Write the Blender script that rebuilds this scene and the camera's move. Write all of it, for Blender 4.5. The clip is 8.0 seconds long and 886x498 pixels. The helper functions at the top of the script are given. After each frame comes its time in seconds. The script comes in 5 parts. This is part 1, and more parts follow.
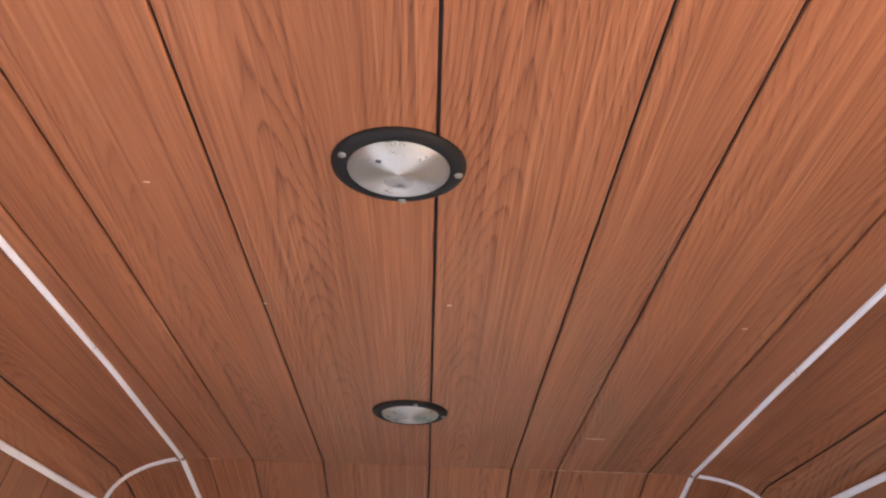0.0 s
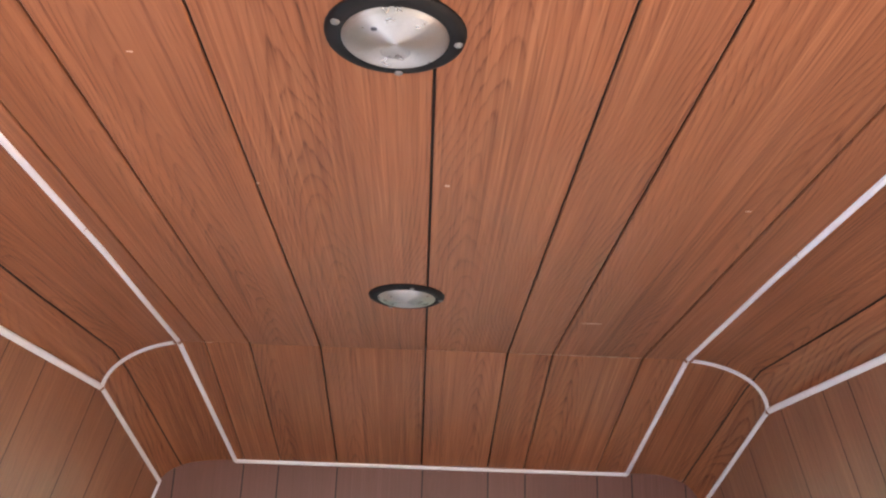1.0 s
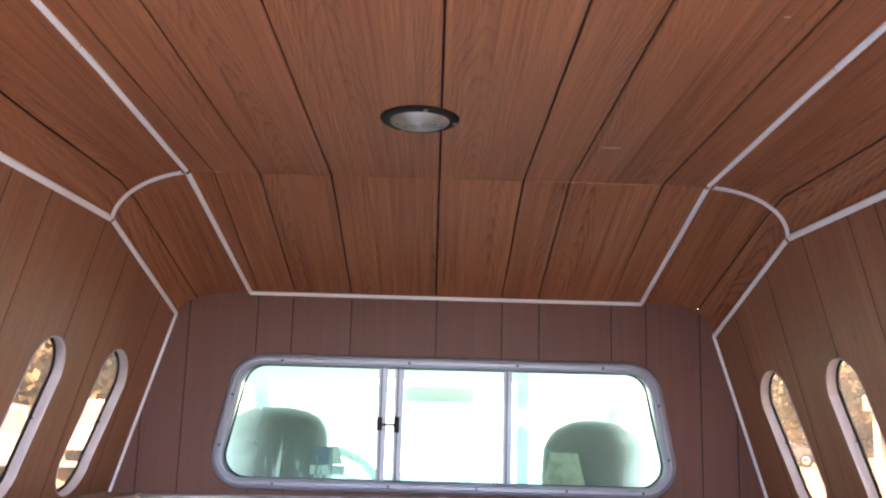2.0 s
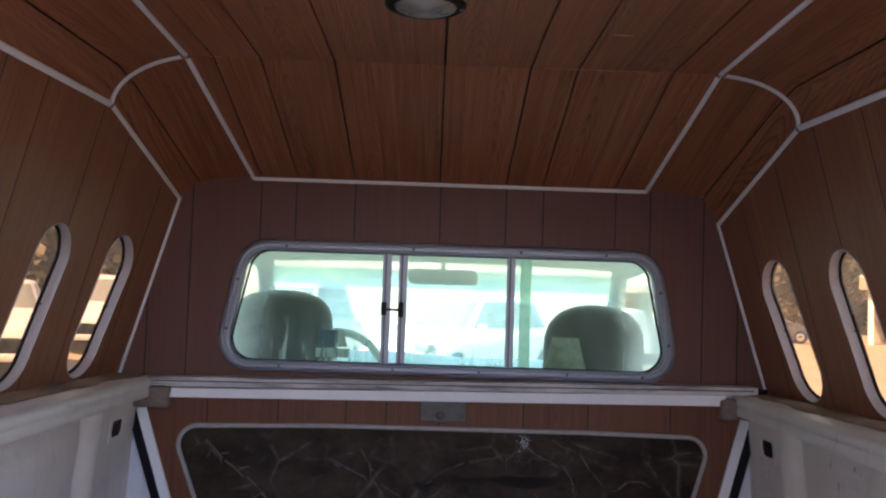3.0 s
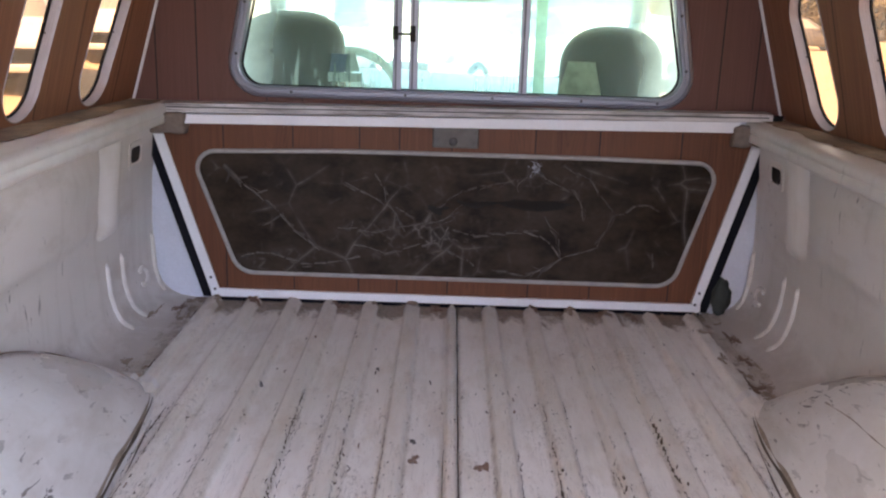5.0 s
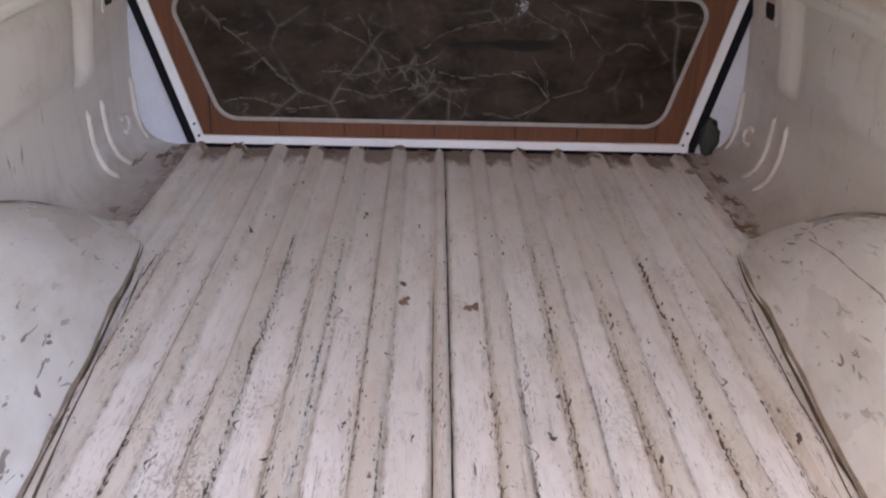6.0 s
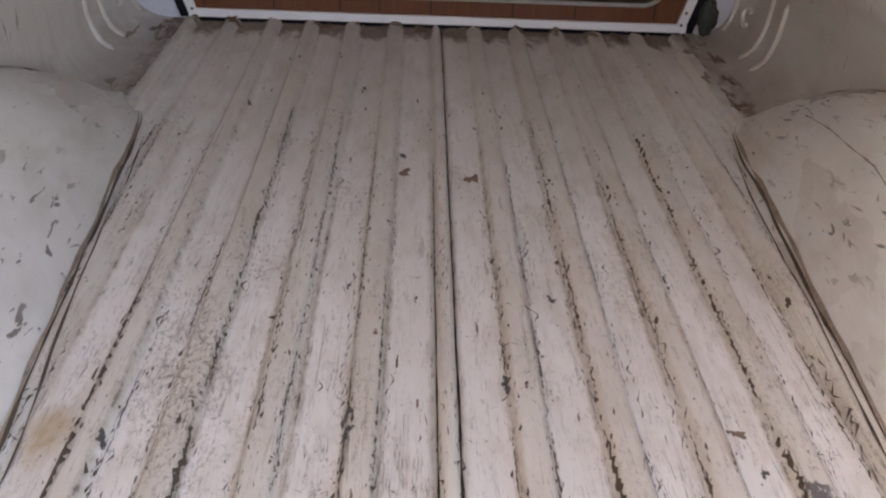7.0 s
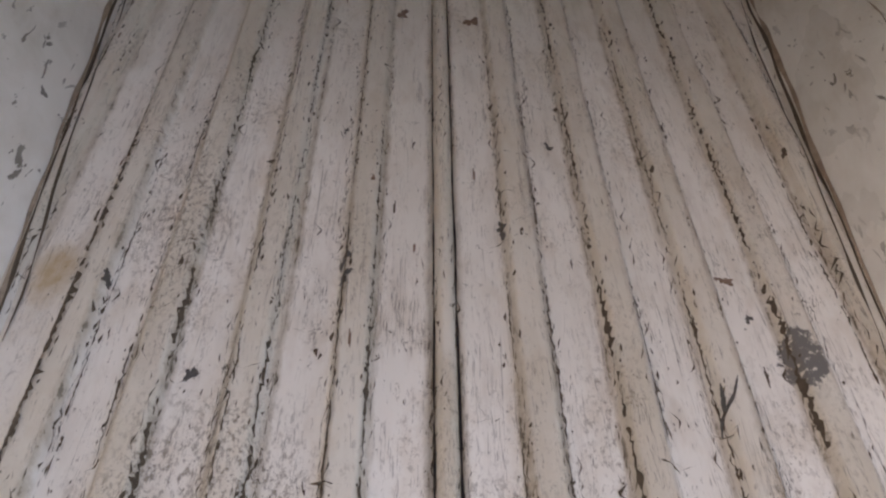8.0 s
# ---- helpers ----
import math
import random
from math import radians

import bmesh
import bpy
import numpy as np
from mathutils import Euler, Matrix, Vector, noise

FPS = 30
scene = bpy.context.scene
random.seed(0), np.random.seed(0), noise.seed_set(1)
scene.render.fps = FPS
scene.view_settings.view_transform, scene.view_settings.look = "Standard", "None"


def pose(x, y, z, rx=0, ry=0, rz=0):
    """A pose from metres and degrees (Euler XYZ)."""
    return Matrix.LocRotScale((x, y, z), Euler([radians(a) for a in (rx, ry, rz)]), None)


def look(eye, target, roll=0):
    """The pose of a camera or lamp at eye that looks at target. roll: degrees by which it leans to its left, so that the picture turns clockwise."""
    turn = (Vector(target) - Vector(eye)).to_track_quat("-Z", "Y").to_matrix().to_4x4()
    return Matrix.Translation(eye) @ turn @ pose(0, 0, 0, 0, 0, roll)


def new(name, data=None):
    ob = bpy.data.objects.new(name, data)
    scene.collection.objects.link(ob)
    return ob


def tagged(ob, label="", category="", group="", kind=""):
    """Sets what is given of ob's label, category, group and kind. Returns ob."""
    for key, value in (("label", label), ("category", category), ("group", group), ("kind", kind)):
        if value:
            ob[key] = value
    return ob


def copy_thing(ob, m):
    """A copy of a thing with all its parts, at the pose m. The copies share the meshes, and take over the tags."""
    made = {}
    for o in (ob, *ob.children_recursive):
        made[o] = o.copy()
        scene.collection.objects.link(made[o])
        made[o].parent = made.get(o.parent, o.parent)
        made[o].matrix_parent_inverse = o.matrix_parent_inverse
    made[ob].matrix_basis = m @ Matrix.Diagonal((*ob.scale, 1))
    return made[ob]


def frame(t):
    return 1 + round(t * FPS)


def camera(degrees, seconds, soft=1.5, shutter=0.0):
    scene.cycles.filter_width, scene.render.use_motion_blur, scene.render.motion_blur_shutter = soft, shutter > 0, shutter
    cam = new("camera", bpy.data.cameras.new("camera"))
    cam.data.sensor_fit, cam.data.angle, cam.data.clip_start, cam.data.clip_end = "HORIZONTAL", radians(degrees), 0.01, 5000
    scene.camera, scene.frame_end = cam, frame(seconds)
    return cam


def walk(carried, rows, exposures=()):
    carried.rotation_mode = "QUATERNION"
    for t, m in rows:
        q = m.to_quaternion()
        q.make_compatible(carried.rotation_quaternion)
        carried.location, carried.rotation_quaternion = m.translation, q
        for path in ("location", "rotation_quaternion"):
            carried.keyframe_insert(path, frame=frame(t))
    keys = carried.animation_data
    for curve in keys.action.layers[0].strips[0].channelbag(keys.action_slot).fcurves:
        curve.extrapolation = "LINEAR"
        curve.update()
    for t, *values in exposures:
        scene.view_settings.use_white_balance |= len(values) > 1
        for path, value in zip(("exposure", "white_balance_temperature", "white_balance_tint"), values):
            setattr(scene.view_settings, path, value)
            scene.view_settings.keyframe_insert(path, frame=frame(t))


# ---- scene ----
cam = camera(51.1, 8.0, 2.2)
PATH = [
    (0, (-0.022, -0.783, 0.727), (-0.014, 0.998, 1.636), 1.9),
    (0.5, (-0.025, -0.762, 0.727), (-0.008, 1.065, 1.54), 1.7),
    (1, (-0.024, -0.749, 0.727), (0.002, 1.126, 1.422), 1.9),
    (1.5, (-0.024, -0.72, 0.718), (-0.006, 1.207, 1.255), 1.7),
    (2, (-0.028, -0.689, 0.71), (-0.015, 1.276, 1.08), 1.6),
    (2.2, (-0.027, -0.683, 0.713), (-0.019, 1.294, 1.016), 1.7),
    (3.3, (-0.036, -0.679, 0.749), (-0.017, 1.32, 0.781), 2.0),
    (3.5, (-0.034, -0.676, 0.759), (-0.021, 1.324, 0.731), 2.1),
    (4, (-0.036, -0.676, 0.78), (-0.028, 1.315, 0.59), 2.3),
    (4.5, (-0.027, -0.659, 0.806), (-0.028, 1.306, 0.433), 1.9),
    (4.7, (-0.018, -0.665, 0.798), (-0.027, 1.287, 0.366), 1.9),
    (5.8, (-0.014, -0.68, 0.768), (0.002, 1.172, 0.013), 1.5),
    (6, (-0.02, -0.669, 0.777), (0.012, 1.153, -0.049), 1.5),
    (6.5, (-0.03, -0.679, 0.78), (0.022, 1.086, -0.159), 1.9),
    (7, (-0.047, -0.709, 0.75), (0.023, 1.006, -0.276), 2.7),
    (7.5, (-0.047, -0.717, 0.758), (0.02, 0.9, -0.418), 3.1),
    (8, (-0.047, -0.715, 0.759), (0.038, 0.804, -0.54), 3.9),
]
walk(cam, [(t, look(eye, target, roll)) for t, eye, target, roll in PATH],
     [(0.0, 4.50, 7750, 25), (1.5, 4.78, 7700, 25), (2.2, 3.84, 7200, 25), (3.4, 2.52, 7200, 28), (4.0, 2.6, 7300, 28), (4.5, 3.28, 7600, 28), (5.8, 3.49, 8500, 26), (7.0, 2.88, 9200, 22), (8.0, 2.38, 9600, 20)])

# ---- world and sun ----
world = bpy.data.worlds.new("sky")
scene.world = world
world.use_nodes = True
wn = world.node_tree.nodes
sky = wn.new("ShaderNodeTexSky")
sky.sky_type = "NISHITA"
sky.sun_disc = False
SUN_ELEVATION, SUN_ROTATION = radians(45), radians(225)
sky.sun_elevation, sky.sun_rotation = SUN_ELEVATION, SUN_ROTATION
world.node_tree.links.new(sky.outputs[0], wn["Background"].inputs[0])
wn["Background"].inputs[1].default_value = 0.12
sun = new("sun", bpy.data.lights.new("sun", "SUN"))
sun.data.energy, sun.data.angle, sun.data.color = 4.0, radians(0.5), (1.0, 0.94, 0.85)
sun.matrix_basis = look((3 * math.sin(SUN_ROTATION) * math.cos(SUN_ELEVATION), 3 * math.cos(SUN_ROTATION) * math.cos(SUN_ELEVATION), 3 * math.sin(SUN_ELEVATION)), (0, 0, 0))


# ---- materials ----
class Nodes:
    """A small shorthand for node materials."""

    def __init__(self, name):
        self.mat = bpy.data.materials.new(name)
        self.mat.use_nodes = True
        self.tree = self.mat.node_tree
        self.bsdf = self.tree.nodes["Principled BSDF"]
        self.out = self.tree.nodes["Material Output"]

    def add(self, kind, **props):
        n = self.tree.nodes.new(kind)
        for k, v in props.items():
            if k == "operation":
                n.operation = v
            elif k == "data_type":
                n.data_type = v
            elif k == "blend_type":
                n.blend_type = v
        return n

    def link(self, a, b):
        self.tree.links.new(a, b)

    def put(self, socket, v):
        if isinstance(v, bpy.types.NodeSocket):
            self.link(v, socket)
        else:
            socket.default_value = v

    def coords(self, scale=(1, 1, 1), offset=None):
        tc, mp = self.add("ShaderNodeTexCoord"), self.add("ShaderNodeMapping")
        self.link(tc.outputs["Object"], mp.inputs[0])
        mp.inputs["Scale"].default_value = scale
        if offset is not None:
            self.link(offset, mp.inputs["Location"])
        return mp.outputs[0]

    def noise(self, vec, scale=1.0, detail=3.0, rough=0.5, distort=0.0):
        n = self.add("ShaderNodeTexNoise")
        self.link(vec, n.inputs["Vector"])
        n.inputs["Scale"].default_value, n.inputs["Detail"].default_value = scale, detail
        n.inputs["Roughness"].default_value, n.inputs["Distortion"].default_value = rough, distort
        return n.outputs["Fac"]

    def math(self, op, a, b=0.0, c=0.0):
        n = self.add("ShaderNodeMath", operation=op)
        for k, v in enumerate((a, b, c)):
            self.put(n.inputs[k], v)
        return n.outputs[0]

    def ramp(self, fac, *stops):
        n = self.add("ShaderNodeValToRGB")
        els = n.color_ramp.elements
        while len(els) < len(stops):
            els.new(0.5)
        for e, (p, c) in zip(els, stops):
            e.position = p
            e.color = (c, c, c, 1) if isinstance(c, (int, float)) else (*c, 1)
        self.link(fac, n.inputs[0])
        return n.outputs[0]

    def mix(self, fac, a, b, blend="MIX"):
        n = self.add("ShaderNodeMix", data_type="RGBA", blend_type=blend)
        self.put(n.inputs[0], fac)
        for k, v in ((6, a), (7, b)):
            self.put(n.inputs[k], (*v, 1) if isinstance(v, tuple) and len(v) == 3 else v)
        return n.outputs[2]

    def bump(self, height, strength=0.3, distance=0.002):
        n = self.add("ShaderNodeBump")
        n.inputs["Strength"].default_value, n.inputs["Distance"].default_value = strength, distance
        self.link(height, n.inputs["Height"])
        self.link(n.outputs[0], self.bsdf.inputs["Normal"])

    def set(self, color=None, rough=None, metal=None):
        for key, v in (("Base Color", color), ("Roughness", rough), ("Metallic", metal)):
            if v is not None:
                self.put(self.bsdf.inputs[key], (*v, 1) if isinstance(v, tuple) and len(v) == 3 else v)
        return self.mat


def wood(name, across, grain, light, dark, island=True, contrast=1.0, rough=0.38):
    """Printed wood-grain panelling: nested arches and straight lines along the grain axis, fine fibres and pores."""
    n = Nodes(name)
    if island:
        rnd = n.add("ShaderNodeNewGeometry").outputs["Random Per Island"]
    else:
        rnd = n.add("ShaderNodeObjectInfo").outputs["Random"]
    sep, vec = n.add("ShaderNodeSeparateXYZ"), n.add("ShaderNodeCombineXYZ")
    n.link(n.coords(), sep.inputs[0])
    u = n.math("ADD", sep.outputs["xyz".index(across)], n.math("MULTIPLY", rnd, 1.73))
    v = n.math("ADD", sep.outputs["xyz".index(grain)], n.math("MULTIPLY", rnd, 5.1))
    n.link(u, vec.inputs[0]), n.link(v, vec.inputs[1]), n.link(n.math("MULTIPLY", rnd, 9.0), vec.inputs[2])

    def field(su, sv, detail=2.0, rough_=0.5, distort=0.0):
        mp = n.add("ShaderNodeMapping")
        n.link(vec.outputs[0], mp.inputs[0])
        mp.inputs["Scale"].default_value = (su, sv, 1.0)
        return n.noise(mp.outputs[0], 1.0, detail, rough_, distort)

    drift = n.math("MULTIPLY_ADD", field(3.4, 1.3, 2.0), 0.11, -0.055)
    w = n.math("ADD", u, drift)
    local = n.math("MULTIPLY", n.math("SUBTRACT", n.math("FRACT", n.math("DIVIDE", w, 0.17)), 0.5), 0.17)
    arch = n.math("MULTIPLY", n.math("POWER", n.math("ABSOLUTE", local), 1.5), 460.0)
    fibre = field(330.0, 4.5, 3.0, 0.6)
    g = n.math("ADD", n.math("MULTIPLY", v, -12.0), arch)
    g = n.math("ADD", g, n.math("MULTIPLY", field(10.0, 2.2, 2.0), 3.6))
    g = n.math("ADD", g, n.math("MULTIPLY", field(60.0, 9.0, 2.0), 0.8))
    g = n.math("ADD", g, n.math("MULTIPLY", fibre, 0.5))
    line = n.ramp(n.math("FRACT", g), (0.0, 0.5), (0.07, 0.0), (0.55, 0.06), (0.82, 0.42), (0.95, 1.0), (1.0, 0.5))
    strength = n.ramp(field(15.0, 1.5, 2.0), (0.34, 0.12), (0.60, 1.0))
    line = n.math("MULTIPLY", line, strength)
    streak = n.ramp(field(150.0, 1.3, 3.0, 0.6), (0.52, 0.0), (0.66, 1.0))
    ticks = n.ramp(field(420.0, 9.0, 1.0), (0.62, 0.0), (0.72, 1.0))
    pale = n.ramp(field(95.0, 1.5, 2.0), (0.50, 0.0), (0.72, 1.0))
    broad = field(8.0, 0.8, 2.0)
    f = n.math("MULTIPLY_ADD", line, 0.46 * contrast, n.math("MULTIPLY_ADD", fibre, 0.46 * contrast, 0.24 - 0.27 * contrast))
    f = n.math("ADD", f, n.math("MULTIPLY_ADD", broad, 0.50, -0.25))
    f = n.math("ADD", f, n.math("MULTIPLY_ADD", rnd, 0.12, -0.06))
    f = n.math("ADD", f, n.math("MULTIPLY", streak, 0.28 * contrast))
    f = n.math("SUBTRACT", f, n.math("MULTIPLY", pale, 0.27 * contrast))
    col = n.ramp(f, (0.0, light), (0.45, tuple(0.55 * p + 0.45 * q for p, q in zip(light, dark))), (0.9, dark))
    col = n.mix(n.math("MULTIPLY", ticks, 0.12 * contrast), col, tuple(c * 0.6 for c in dark))
    gold = n.math("MULTIPLY", n.ramp(field(260.0, 2.6, 2.0, 0.6), (0.54, 0.0), (0.66, 1.0)), n.ramp(field(12.0, 1.1, 2.0), (0.38, 0.1), (0.62, 1.0)))
    col = n.mix(n.math("MULTIPLY", gold, 0.5 * contrast), col, tuple(min(1.0, c * k) for c, k in zip(light, (1.45, 1.65, 1.75))))
    n.bump(fibre, 0.06, 0.001)
    n.bsdf.inputs["Specular IOR Level"].default_value = 0.3
    return n.set(col, n.math("MULTIPLY_ADD", fibre, 0.2, rough - 0.02))


CEILING_WOOD = wood("wood_ceiling", "x", "y", (0.365, 0.134, 0.061), (0.082, 0.023, 0.0095), contrast=1.0)
SIDE_WOOD = wood("wood_side", "y", "z", (0.31, 0.132, 0.073), (0.12, 0.045, 0.026), contrast=0.8)
# darker, greyer and less grained than the ceiling and side wood
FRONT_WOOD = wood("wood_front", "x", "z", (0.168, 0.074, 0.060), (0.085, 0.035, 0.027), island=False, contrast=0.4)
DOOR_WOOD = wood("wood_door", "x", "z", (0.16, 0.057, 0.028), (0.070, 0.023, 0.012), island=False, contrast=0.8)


def plain(name, color, rough=0.5, metal=0.0, vary=0.15, scale=14.0, bump=0.1):
    """Paint, plastic or metal with uneven tone at two scales."""
    n = Nodes(name)
    a = n.noise(n.coords(), scale, 4.0, 0.6)
    b = n.noise(n.coords(), scale * 14, 2.0, 0.5)
    f = n.math("MULTIPLY_ADD", b, 0.35, n.math("MULTIPLY", a, 0.65))
    lo, hi = tuple(c * (1 - vary) for c in color), tuple(min(1.0, c * (1 + vary)) for c in color)
    n.bump(b, bump, 0.0006)
    return n.set(n.ramp(f, (0.3, lo), (0.7, hi)), n.math("MULTIPLY_ADD", a, 0.25, rough - 0.12), metal)


GROOVE = plain("groove_shadow_black", (0.012, 0.009, 0.008), 0.7)
TRIM = plain("trim_white_plastic", (0.80, 0.81, 0.84), 0.4, 0.0, 0.06)


def weathered(name, pale, dark):
    """Chalky white paint worn through in long streaks along x."""
    n = Nodes(name)
    streak = n.noise(n.coords((5, 60, 170)), 1.0, 5.0, 0.65, 0.3)
    patchy = n.noise(n.coords((7, 9, 30)), 1.0, 4.0, 0.6)
    fine = n.noise(n.coords(), 140.0, 3.0, 0.6)
    col = n.mix(n.ramp(n.math("MULTIPLY_ADD", patchy, 0.6, streak), (0.74, 0.0), (0.96, 1.0)), pale, dark)
    col = n.mix(n.ramp(fine, (0.58, 0.0), (0.70, 0.5)), col, dark)
    n.bump(streak, 0.3, 0.001)
    return n.set(col, 0.7)


OLD_TRIM = weathered("trim_weathered", (0.63, 0.61, 0.61), (0.20, 0.18, 0.17))
ALUMINIUM = plain("aluminium", (0.27, 0.28, 0.335), 0.40, 0.8, 0.12, 25.0)
DARK_METAL = plain("dark_metal", (0.08, 0.08, 0.085), 0.45, 0.6)
BLACK = plain("black_plastic", (0.010, 0.0095, 0.0095), 0.6)
BLACK.node_tree.nodes["Principled BSDF"].inputs["Specular IOR Level"].default_value = 0.25
RUBBER = plain("black_rubber", (0.009, 0.009, 0.013), 0.9)
RUBBER.node_tree.nodes["Principled BSDF"].inputs["Specular IOR Level"].default_value = 0.2
SHELL = plain("canopy_shell_white", (0.7, 0.69, 0.66), 0.4)
SEAT_CLOTH = plain("seat_cloth", (0.040, 0.034, 0.032), 0.95)
SEAT_CLOTH.node_tree.nodes["Principled BSDF"].inputs["Sheen Weight"].default_value = 1.0
GREY_SCREW = plain("dull_screw_metal", (0.24, 0.235, 0.225), 0.5, 0.5)
REVEAL = plain("anodised_reveal", (0.44, 0.42, 0.46), 0.42, 0.35, 0.12, 25.0)
CHROME = plain("screw_metal", (0.6, 0.6, 0.6), 0.3, 1.0)
GLAZING = plain("glazing_strip_grey", (0.36, 0.345, 0.33), 0.6, 0.1, 0.25, 40.0)
CORK = plain("brown_foam", (0.19, 0.15, 0.125), 0.9, 0.0, 0.3, 60.0, 0.5)
GREY_PLATE = plain("grey_plate", (0.13, 0.122, 0.115), 0.65, 0.3, 0.35, 40.0)


def glass(name, tint, haze=0.0, mirror=0.022, ends=0.0, top=0.0, drips=0.0, dust_color=(0.72, 0.95, 0.87)):
    n = Nodes(name)
    tr, gl, df, lw = n.add("ShaderNodeBsdfTransparent"), n.add("ShaderNodeBsdfGlossy"), n.add("ShaderNodeBsdfTranslucent"), n.add("ShaderNodeLayerWeight")
    tr.inputs[0].default_value, gl.inputs["Roughness"].default_value = (*tint, 1), 0.02
    df.inputs[0].default_value = (*dust_color, 1)
    m1, m2 = n.add("ShaderNodeMixShader"), n.add("ShaderNodeMixShader")
    dust = n.ramp(n.noise(n.coords(), 9.0, 4.0, 0.65), (0.3, haze * 0.6), (0.75, haze * 1.3))
    if ends:
        # pale film towards both ends stands in for glare from the bright cab
        at = n.add("ShaderNodeSeparateXYZ")
        n.link(n.coords(), at.inputs[0])
        film = n.math("MULTIPLY_ADD", n.noise(n.coords(), 5.0, 5.0, 0.65), 0.12, n.math("ABSOLUTE", at.outputs[0]))
        dust = n.math("MAXIMUM", dust, n.ramp(film, (0.52, 0.0), (0.66, ends)))
        # likewise a glare film under the upper edge, and run-down drips over the lower half
        film = n.math("MULTIPLY_ADD", n.noise(n.coords(), 6.0, 4.0, 0.6), 0.06, at.outputs[2])
        dust = n.math("MAXIMUM", dust, n.ramp(film, (0.745, 0.0), (0.86, top)))
        run = n.noise(n.coords((70, 1, 6)), 1.0, 5.0, 0.65)
        spread = n.math("MULTIPLY", n.ramp(n.noise(n.coords((5, 1, 4)), 1.0, 3.0, 0.6), (0.42, 0.0), (0.62, 1.0)), n.ramp(at.outputs[2], (0.60, 1.0), (0.70, 0.0)))
        dust = n.math("MAXIMUM", dust, n.math("MULTIPLY", n.ramp(run, (0.42, 0.0), (0.66, drips)), spread))
    n.link(dust, m1.inputs[0])
    n.link(tr.outputs[0], m1.inputs[1]), n.link(df.outputs[0], m1.inputs[2])
    n.link(n.math("MULTIPLY_ADD", n.math("POWER", lw.outputs["Facing"], 5.0), 0.5, mirror), m2.inputs[0])
    n.link(m1.outputs[0], m2.inputs[1]), n.link(gl.outputs[0], m2.inputs[2])
    n.link(m2.outputs[0], n.out.inputs[0])
    return n.mat


GREEN_GLASS = glass("glass_green_dusty", (0.86, 0.99, 0.92), 0.03, 0.006)
CAB_GLASS = glass("glass_cab_dust_glare", (0.76, 0.91, 0.83), 0.05, 0.006, 0.95, 0.8, 0.7)
DUSTY_SCREEN = glass("glass_dusty_windscreen", (0.76, 0.95, 0.87), 0.36)
HAZY_EDGE = glass("glass_hazy_edge", (0.84, 0.97, 0.91), 0.7)
BRONZE_GLASS = glass("glass_bronze", (0.47, 0.315, 0.19), 0.11, dust_color=(0.80, 0.60, 0.38))


def cracked_glass():
    """Smoked brown glass broken into shards: bright breaks with a cloudy margin, finest round the blow left of the middle."""
    n = Nodes("smoked_glass")
    at, flat = n.add("ShaderNodeSeparateXYZ"), n.add("ShaderNodeCombineXYZ")
    n.link(n.coords(), at.inputs[0])
    sway = n.noise(n.coords(), 5.0, 2.0, 0.5)
    n.link(n.math("MULTIPLY_ADD", sway, 0.04, at.outputs[0]), flat.inputs[0])
    n.link(n.math("MULTIPLY_ADD", sway, -0.03, at.outputs[2]), flat.inputs[1])

    def near(x0, z0, rx, rz):
        dx, dz = n.math("DIVIDE", n.math("SUBTRACT", at.outputs[0], x0), rx), n.math("DIVIDE", n.math("SUBTRACT", at.outputs[2], z0), rz)
        return n.ramp(n.math("SQRT", n.math("ADD", n.math("MULTIPLY", dx, dx), n.math("MULTIPLY", dz, dz))), (0.25, 1.0), (1.0, 0.0))

    blow = n.math("MAXIMUM", near(-0.10, 0.19, 0.24, 0.10), n.math("MULTIPLY", near(-0.46, 0.11, 0.16, 0.05), 0.8))
    blow = n.math("MAXIMUM", blow, n.math("MULTIPLY", near(0.25, 0.36, 0.16, 0.06), 0.7))
    web = None
    for scale, core, halo, seed, keep, weight in ((5.0, 0.010, 0.05, 1.0, 0.50, 0.7), (11.0, 0.022, 0.12, 4.0, 0.53, 0.55), (30.0, 0.05, 0.20, 9.0, 0.46, 0.85)):
        v = n.add("ShaderNodeTexVoronoi")
        v.feature = "DISTANCE_TO_EDGE"
        n.link(flat.outputs[0], v.inputs["Vector"])
        v.inputs["Scale"].default_value = scale
        line = n.ramp(v.outputs["Distance"], (0.0, 1.0), (core, 0.38), (halo, 0.0))
        gate = n.ramp(n.noise(n.coords((1.0, seed, 1.0)), scale * 0.75, 3.0, 0.6), (keep, 0.0), (keep + 0.12, 1.0))
        line = n.math("MULTIPLY", n.math("MULTIPLY", line, gate), weight)
        if scale > 20:
            line = n.math("MULTIPLY", line, blow)
        web = line if web is None else n.math("MAXIMUM", web, line)
    cloud = n.math("MULTIPLY", n.ramp(n.noise(n.coords(), 14.0, 5.0, 0.7), (0.48, 0.0), (0.78, 0.35)), n.math("MULTIPLY_ADD", blow, 0.8, 0.25))
    f = n.math("MULTIPLY", n.math("MAXIMUM", web, cloud), n.ramp(n.noise(n.coords(), 38.0, 3.0, 0.6), (0.35, 0.35), (0.62, 1.0)))
    base = n.mix(n.ramp(n.noise(n.coords((1, 1, 1.6)), 9.0, 5.0, 0.65), (0.35, 0.0), (0.65, 1.0)), (0.019, 0.0130, 0.0098), (0.052, 0.036, 0.027))
    n.bsdf.inputs["Specular IOR Level"].default_value = 0.10
    n.bump(web, 0.15, 0.001)
    return n.set(n.mix(f, base, (0.185, 0.165, 0.152)), n.math("MULTIPLY_ADD", f, 0.3, 0.2))


